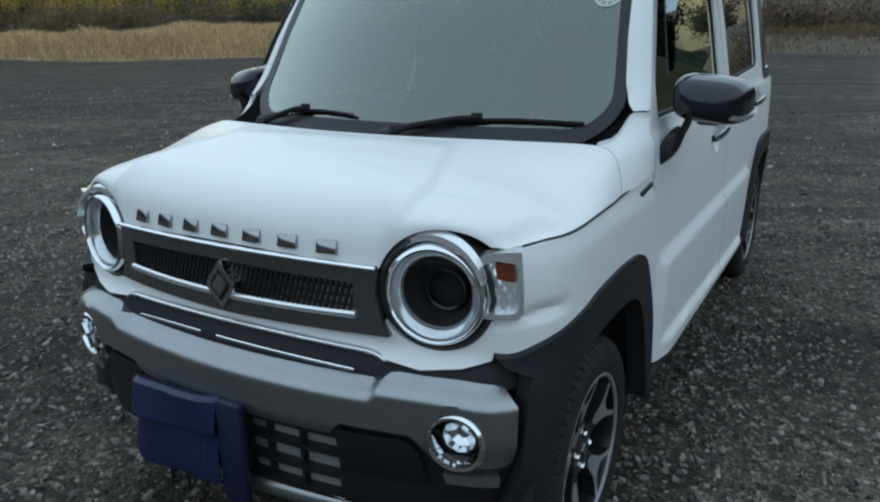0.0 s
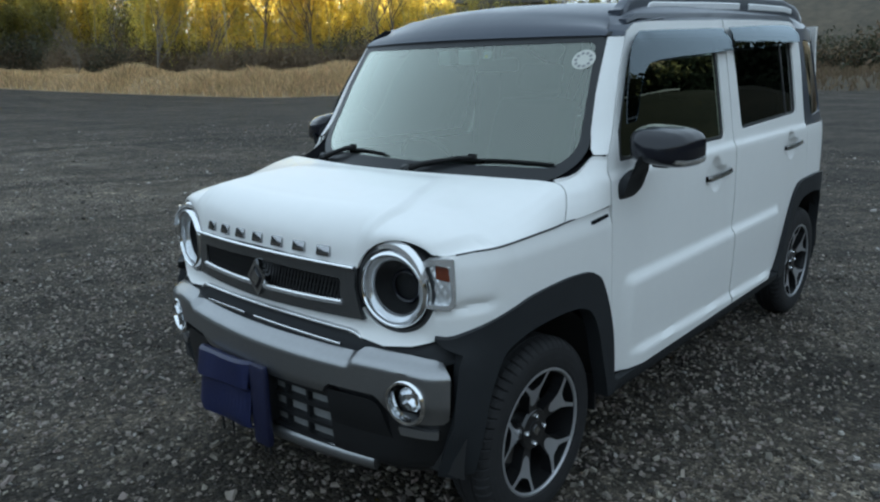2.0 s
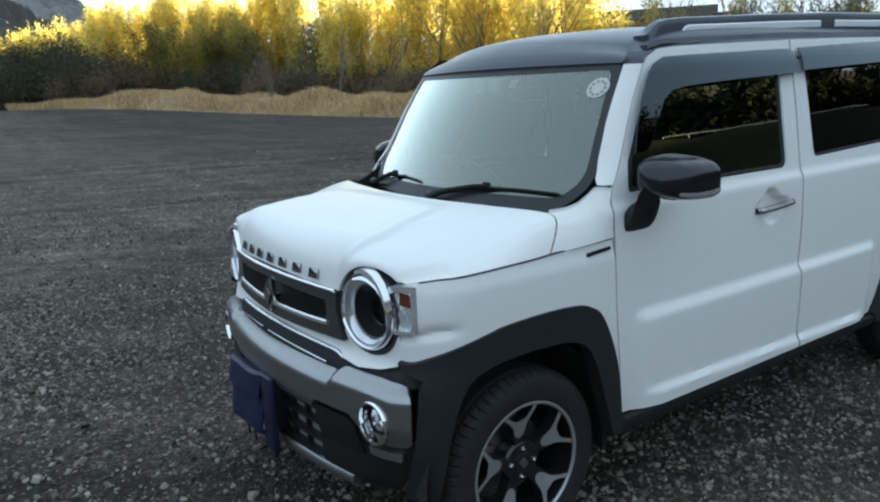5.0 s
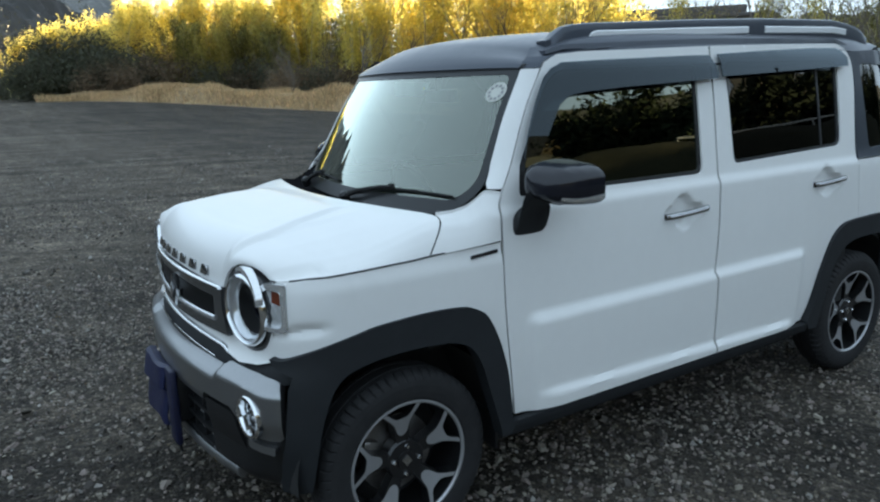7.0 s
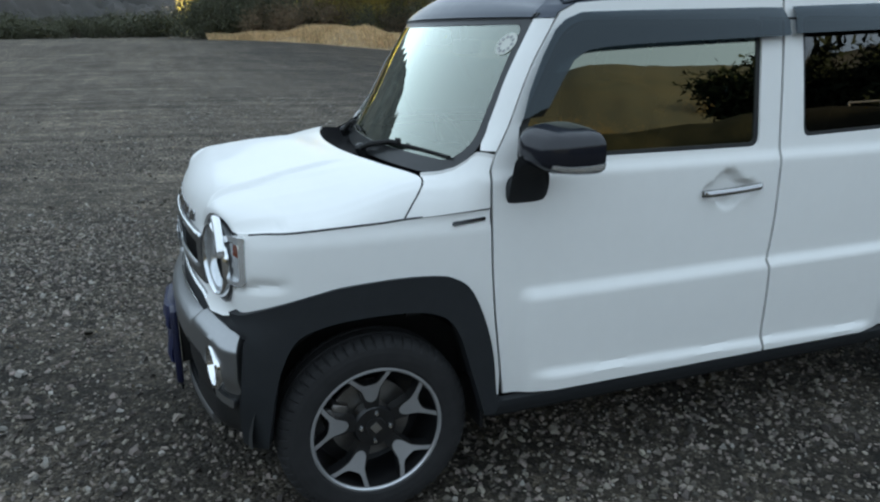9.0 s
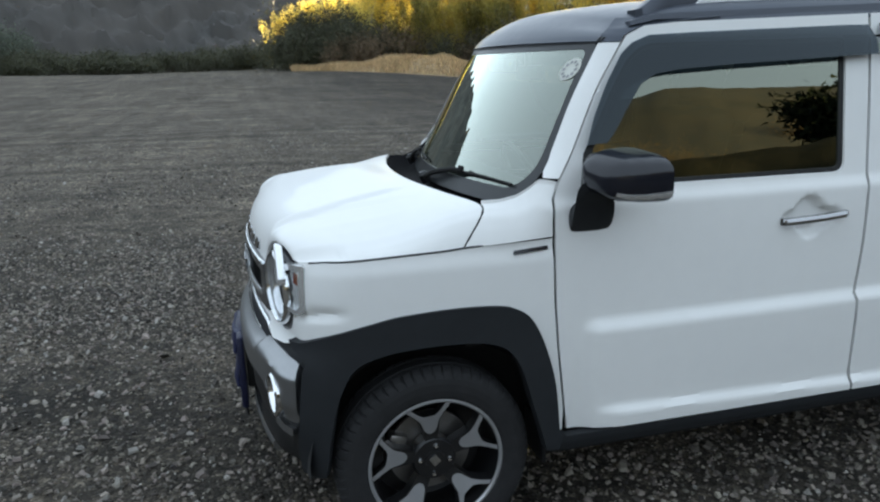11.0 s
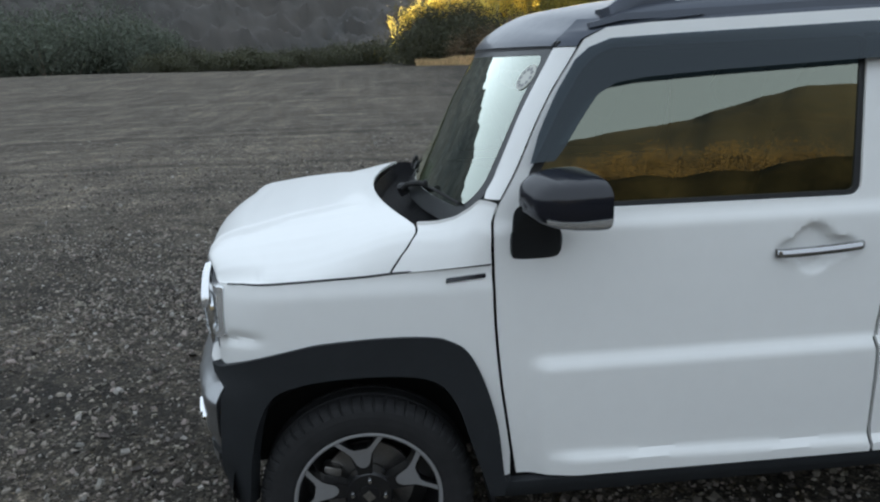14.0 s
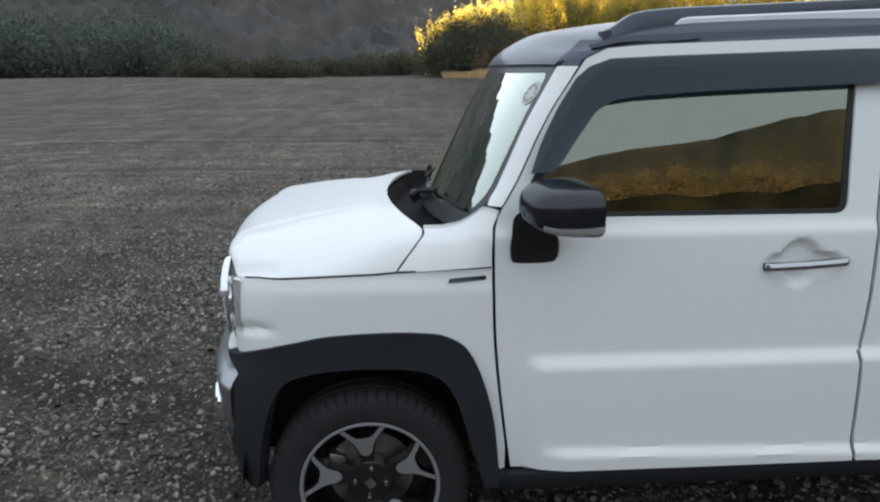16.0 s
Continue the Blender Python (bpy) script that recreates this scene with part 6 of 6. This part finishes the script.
scatter([broadleaf("tree", 8, 45, "leaf_b", "brown winter tree on the far side of the lot", 5000, 0.9, 0.3), broadleaf("tree", 9, 43, "leaf_d", "dark tree on the far side of the lot", 5000, 0.9, 0.3), broadleaf("tree", 8, 47, "leaf_y", "golden autumn tree on the far side of the lot", 5000, 0.9, 0.3)], spread(268, 314, 78, 95, 14, 0.6, 0.95))
scatter([broadleaf("tree", 11, 46, "leaf_k", "evergreen tree beyond the open side of the lot, coloured dark for shade", 7500, 0.8, 0.55), broadleaf("tree", 10, 48, "leaf_k", "evergreen tree beyond the open side of the lot, coloured dark for shade", 7500, 0.7, 0.55)], spread(317.5, 346, 52, 58, 16, 0.95, 1.1, lambda w: interp([(315, 0.9), (318, 1.32), (326, 1.36), (336, 1.08), (340, 0.98), (352, 0.9)], w)) + spread(317, 346, 62, 68, 13, 0.92, 1.12, lambda w: interp([(315, 0.9), (318, 1.32), (326, 1.36), (336, 1.08), (340, 0.98), (352, 0.9)], w)))
scatter([bush(2.8, 4.4, 51, "leaf_g", "olive undergrowth behind the bamboo", 4500, 0.24), bush(3.0, 5.0, 52, "leaf_b", "brown undergrowth behind the bamboo", 4500, 0.24)], spread(16, 80, 63, 67, 32, 0.9, 1.25, lambda w: interp([(16, 0.8), (44, 0.95), (66, 0.95), (70, 0.75), (80, 0.6)], w)))


def hillside(name, hill_name, yaw0, yaw1, count, mat, label, seed, tall, clear, low=0.5, high=30, leaf=1.0):
    """Woods on a hill's near slope: many leafy crowns, thinned out on the bare slips."""
    r = np.random.default_rng(seed)
    me = bpy.data.objects[hill_name].data
    co = np.empty(len(me.vertices) * 3)
    me.vertices.foreach_get("co", co)
    co = co.reshape(-1, 3)
    yaw = np.degrees(np.arctan2(2.2 - co[:, 0], co[:, 1] + 1.8)) % 360
    ok = np.flatnonzero((yaw > yaw0) & (yaw < yaw1) & (co[:, 2] > low) & (co[:, 2] < high))
    pick = co[r.choice(ok, count)] + r.normal(0, 1.2, (count, 3)) * np.array([1, 1, 0])
    thin = np.array([noise.noise(Vector((p[0] * 0.035, p[1] * 0.035, 7.7 + p[2] * 0.02))) for p in pick])
    pick = pick[thin > clear]
    n, per = len(pick), 130
    h = r.uniform(0.55, 1.25, (n, 1, 1)) * tall
    q = r.normal(size=(n, per, 3))
    q /= np.linalg.norm(q, axis=2)[..., None]
    q *= r.uniform(0.35, 1.0, (n, per, 1)) * np.array([0.50, 0.50, 0.50]) * h
    q[..., 2] += h[..., 0] * 0.34
    c = (pick[:, None, :] + q).reshape(-1, 3)
    # leaves are turned towards the camera's spot and up, so their shading is even
    out = np.stack([2.2 - c[:, 0], -1.8 - c[:, 1], np.zeros(len(c))], 1)
    out = 0.6 * out / np.linalg.norm(out, axis=1)[:, None] + np.array([0, 0, 0.8]) + r.normal(0, 0.10, c.shape)
    d = np.cross(out, r.normal(size=c.shape))
    d /= np.linalg.norm(d, axis=1)[:, None]
    e = np.cross(out, d)
    e /= np.linalg.norm(e, axis=1)[:, None]
    w = r.uniform(0.18, 0.42, (len(c), 1)) * leaf
    me = bpy.data.meshes.new(name)
    me.from_pydata(np.stack([c - d * w, c + d * w * 0.6 + e * w * 0.8, c + d * w * 0.4 - e * w * 0.8], 1).reshape(-1, 3).tolist(), [], np.arange(3 * len(c)).reshape(-1, 3).tolist())
    me.materials.append(mat)
    tagged(new(name, me), label, "woods", kind="stuff")


M["hill_gold"] = material("hillside_golden_leaf", (0.105, 0.070, 0.022), 0.9, rand=0.08, vary=0.7, scale=0.10)
hillside("hillside_autumn_trees", "hill_east", 284, 316, 1500, M["hill_gold"], "golden autumn trees low on the sunlit hill", 73, 5.5, 0.02, 9, 23, 0.6)


# dry grass bank in front of the scrub
def bank(name, yaw0, yaw1, d0, d1, height, mat, label, seed):
    grid = []
    for yaw in np.arange(yaw0, yaw1 + 0.01, 0.35):
        row = []
        for t in np.linspace(0, 1, 12):
            w = 1.6 * noise.noise(Vector((yaw * 0.12, seed, 0)))
            p = at(yaw, interp(d0, yaw) + w + (d1 - 0.5 * smooth(70, 88, yaw) * d1) * t)
            z = height * smooth(0, 0.45, t) * (1 - 0.6 * smooth(0.7, 1.0, t)) * (0.75 + 0.5 * noise.noise(Vector((p.x * 0.15, p.y * 0.15, seed)))) * smooth(yaw0, yaw0 + 4, yaw) * (1 - smooth(yaw1 - 6, yaw1, yaw))
            z += (0.10 * noise.noise(Vector((p.x * 0.9, p.y * 0.9, seed))) + 0.26 * noise.noise(Vector((p.x * 0.42, p.y * 0.42, seed + 5)))) * smooth(0, 0.2, t)
            z *= 1 - 0.9 * smooth(74, 84, yaw)
            row.append((p.x, p.y, ground_height(p.x, p.y) + z + 0.30 * smooth(0.0, 0.25, t) * (1 - 0.92 * smooth(76, 85, yaw)) - 0.06 * (1 - smooth(0, 0.15, t))))
        grid.append(row)
    ob = part(name, sheet(grid), mat, None)
    tagged(ob, label, "bank", kind="structure")
    return np.array(grid)


M["soil"] = material("brown_scrub_bank", (0.048, 0.042, 0.030), 0.95, base2=(0.125, 0.100, 0.068), scale=0.35, bump=0.8, bump_scale=9)
M["earth"] = material("dry_earth", (0.25, 0.185, 0.108), 0.95, base2=(0.42, 0.315, 0.185), scale=0.7, bump=0.8, bump_scale=14)
g1 = bank("grass_bank_1", 28, 86, [(28, 33), (55, 35), (58, 36.5), (65, 42.5), (70, 45.5), (76, 48), (80, 51), (89, 59)], 7, 0.7, M["earth"], "low bank of dry straw-coloured grass along the lot", 2.0)
g3 = bank("grass_bank_2", -14, 24, [(-14, 28), (24, 28)], 7, 0.25, M["soil"], "low strip of dry grass at the foot of the brown bank", 6.0)


def blades(name, grid, count, h, mat, label, seed):
    r = np.random.default_rng(seed)
    a, b = grid.shape[:2]
    u, v = r.uniform(0, a - 1.001, count), r.beta(1.6, 1.6, count) * (b - 1.001)
    i, j = u.astype(int), v.astype(int)
    fu, fv = (u - i)[:, None], (v - j)[:, None]
    p = grid[i, j] * (1 - fu) * (1 - fv) + grid[i + 1, j] * fu * (1 - fv) + grid[i, j + 1] * (1 - fu) * fv + grid[i + 1, j + 1] * fu * fv
    clump = np.array([noise.noise(Vector((q[0] * 0.5, q[1] * 0.5, 3.3))) for q in p])
    hh = h * r.uniform(0.35, 1.0, count) * (0.92 + 1.0 * clump)
    ok = hh > 0.04
    p, hh = p[ok], hh[ok]
    n = len(p)
    d = r.normal(0, 0.35, (n, 2))
    w = r.normal(size=(n, 2))
    w = w / np.linalg.norm(w, axis=1)[:, None] * 0.018
    z = np.zeros((n, 1))
    lift = hh[:, None]
    top = p + np.concatenate([d * lift, lift], 1)
    mid = p + np.concatenate([d * lift * 0.35, lift * 0.6], 1)
    w3 = np.concatenate([w, z], 1)
    vs = np.stack([p - w3, p + w3, mid + w3 * 0.7, top, mid - w3 * 0.7], 1).reshape(-1, 3)
    me = bpy.data.meshes.new(name)
    me.from_pydata(vs.tolist(), [], np.arange(5 * n).reshape(-1, 5).tolist())
    me.materials.append(mat)
    tagged(new(name, me), label, "grass", kind="stuff")


blades("dry_grass", g1, 72000, 0.46, M["straw"], "tufts of dry straw-coloured grass", 3)
blades("brown_grass", g3, 9000, 0.4, M["leaf_b"], "tufts of brown dry grass", 4)

scatter([bush(2.0, 1.9, 55, "leaf_b", "brown dry scrub at the foot of the bank", 2600, 0.17), bush(1.8, 1.6, 56, "leaf_d", "low dark green scrub at the foot of the bank", 2600, 0.17)], spread(-6, 22, 33, 37, 15, 0.7, 1.25))

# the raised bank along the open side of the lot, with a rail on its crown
# the levee colour is very dark, standing in for shade on the bank
M["levee"] = material("shade_painted_scrub_bank", (0.012, 0.013, 0.009), 0.95, base2=(0.030, 0.027, 0.018), scale=0.5, bump=0.8, bump_scale=9, spec=0.02)
LEVEE = [(258, 0.0), (268, 6.8), (280, 8.2), (302, 7.5), (312, 7.4), (322, 6.9), (330, 6.1), (339, 5.4), (346, 4.0), (354, 0.0)]


def levee(name, table, foot, mat, label):
    grid = []
    for yaw in np.arange(table[0][0], table[-1][0] + 0.01, 0.75):
        h = interp(table, yaw)
        row = []
        for t, f in ((0, -0.06), (2, 0.18), (4, 0.44), (6, 0.70), (8, 0.92), (9, 1.0), (13, 1.0), (15, 0.9), (19, 0.5), (24, -0.06)):
            p = at(yaw, foot + t + 0.8 * noise.noise(Vector((yaw * 0.2, t * 0.3, 4))))
            row.append((p.x, p.y, ground_height(p.x, p.y) + h * f * (1 + 0.035 * noise.noise(Vector((yaw * 0.35, t * 0.15, 8)))) + 0.18 * noise.noise(Vector((p.x * 0.5, p.y * 0.5, 2))) - 0.05))
        grid.append(row)
    tagged(part(name, sheet(grid), mat, None), label, "bank", kind="structure")


levee("levee", LEVEE, 26, M["levee"], "raised scrub bank along the open side of the lot, coloured dark for shade")
levee("brown_bank", [(348, 0.0), (353, 3.2), (358, 3.9), (366, 3.3), (371, 4.2), (380, 4.2), (388, 0.0)], 33, M["soil"], "raised bank of brown earth and dry scrub")
rail = tagged(new("guard_rail"), "long pale guard rail on the crown of the raised bank", "guard rail")
line = [at(yaw, 35.4, ground_height(*at(yaw, 35.4).xy) + interp(LEVEE, yaw) + 0.14) for yaw in np.arange(325, 341, 1.0)]
part("beam", tube(line, 0.05, 6), M["wall"], rail)
for k in range(0, len(line), 2):
    part("post", tube([line[k] - Vector((0, 0, 0.5)), line[k] + Vector((0, 0, 0.02))], 0.035, 6), M["wall"], rail)

# low building behind the grove
house = tagged(new("building"), "long low building with pale walls and dark roof behind trees", "building")
bm = bmesh.new()
box(bm, -9, 9, -4, 4, 0, 6.9)
part("wall", bm, M["wall"], house)
bm = bmesh.new()
box(bm, -10, 10, -5, 5, 6.9, 7.25, 0.05)
box(bm, -8, 8, -3.5, 3.5, 7.2, 8.1, 0.1)
part("roof", bm, M["tile"], house)
for k in range(6):
    for z in (1.2, 4.6):
        bm = bmesh.new()
        box(bm, -8 + k * 2.8, -6.4 + k * 2.8, -4.06, -3.98, z, z + 1.3, 0.02)
        part("window", bm, M["privacy"], house)
hp = at(41, 82)
house.matrix_basis = Matrix.Translation((hp.x, hp.y, 0)) @ Matrix.Rotation(radians(41), 4, "Z")

# small water at the far edge
wg = [[at(y, d, 0.34) for d in (48, 54, 60, 68)] for y in np.arange(112.5, 128, 1.0)]
M["water"] = material("river_water", (0.02, 0.022, 0.02), 0.06, vary=0.1, scale=0.4, bump=0.05, bump_scale=6)
tagged(part("water", sheet(wg), M["water"], None), "still dark river water beyond the gravel", "water", kind="structure")


# ---- loose gravel ----
def stones(name, count, lo, hi, box_xy, seed, label, rnd=1.6, mat="stone"):
    r = np.random.default_rng(seed)
    iv = np.array([(-1, -1, -1), (1, -1, -1), (1, 1, -1), (-1, 1, -1), (-0.75, -0.75, 1), (0.75, -0.75, 1), (0.75, 0.75, 1), (-0.75, 0.75, 1)]) * 0.62
    tri = np.array([(0, 2, 1), (0, 3, 2), (4, 5, 6), (4, 6, 7), (0, 1, 5), (0, 5, 4), (1, 2, 6), (1, 6, 5), (2, 3, 7), (2, 7, 6), (3, 0, 4), (3, 4, 7)])
    x0, x1, y0, y1 = box_xy
    x, y = r.uniform(x0, x1, count), r.uniform(y0, y1, count)
    dens = np.array([noise.noise(Vector((a * 0.7, b * 0.7, 5))) for a, b in zip(x, y)])
    keep = (r.uniform(-0.7, 0.5, count) < dens)
    x, y = x[keep], y[keep]
    n = len(x)
    s = lo + (hi - lo) * r.uniform(0, 1, n) ** rnd * r.uniform(0.3, 1, n)
    v = iv[None] * r.uniform(0.55, 1.35, (n, 8, 3)) * (r.uniform(0.6, 1.4, (n, 1, 3)) * np.array([1, 1, 0.55]))
    v[..., 2] += v[..., 0] * r.normal(0, 0.35, (n, 1)) + v[..., 1] * r.normal(0, 0.35, (n, 1))
    a = r.uniform(0, 6.28, n)
    ca, sa = np.cos(a)[:, None], np.sin(a)[:, None]
    v = np.stack([v[..., 0] * ca - v[..., 1] * sa, v[..., 0] * sa + v[..., 1] * ca, v[..., 2]], -1) * s[:, None, None] * 0.5
    z = np.array([ground_height(p, q) for p, q in zip(x, y)])
    v += np.stack([x, y, z + s * 0.10], -1)[:, None, :]
    f = (tri[None] + (np.arange(n) * 8)[:, None, None]).reshape(-1, 3)
    me = bpy.data.meshes.new(name)
    me.from_pydata(v.reshape(-1, 3).tolist(), [], f.tolist())
    me.materials.append(M[mat])
    tagged(new(name, me), label, "gravel", kind="stuff")


M["stone"] = material("grey_stone", (0.142, 0.124, 0.104), 0.85, rand=0.85, vary=0.3, scale=25)
M["pale_stone"] = material("pale_stone", (0.26, 0.245, 0.22), 0.85, rand=0.4, vary=0.25, scale=25)
stones("gravel", 74000, 0.010, 0.040, (-3.6, 3.0, -4.2, 2.6), 7, "loose grey gravel stones on the lot", 1.6)
stones("gravel", 24000, 0.018, 0.052, (-14, 5, -10, 9), 8, "loose grey gravel stones on the lot", 2.0)
stones("gravel", 16000, 0.020, 0.060, (-9, 1, -8, 1), 13, "loose grey gravel stones on the lot", 1.8)
stones("gravel", 5500, 0.018, 0.052, (-4.5, 2.3, -6.5, -1.9), 11, "loose grey gravel stones on the lot", 1.7)
stones("pale_gravel", 3000, 0.014, 0.048, (-4.5, 2.3, -6.5, -1.9), 12, "pale stones lying among the darker gravel", 2.0, "pale_stone")
stones("pale_gravel", 6500, 0.009, 0.036, (-4, 3.2, -4.6, 3), 9, "pale stones lying among the darker gravel", 2.0, "pale_stone")
stones("pale_gravel", 2600, 0.025, 0.075, (-16, 5, -12, 9), 10, "pale stones lying among the darker gravel", 2.4, "pale_stone")
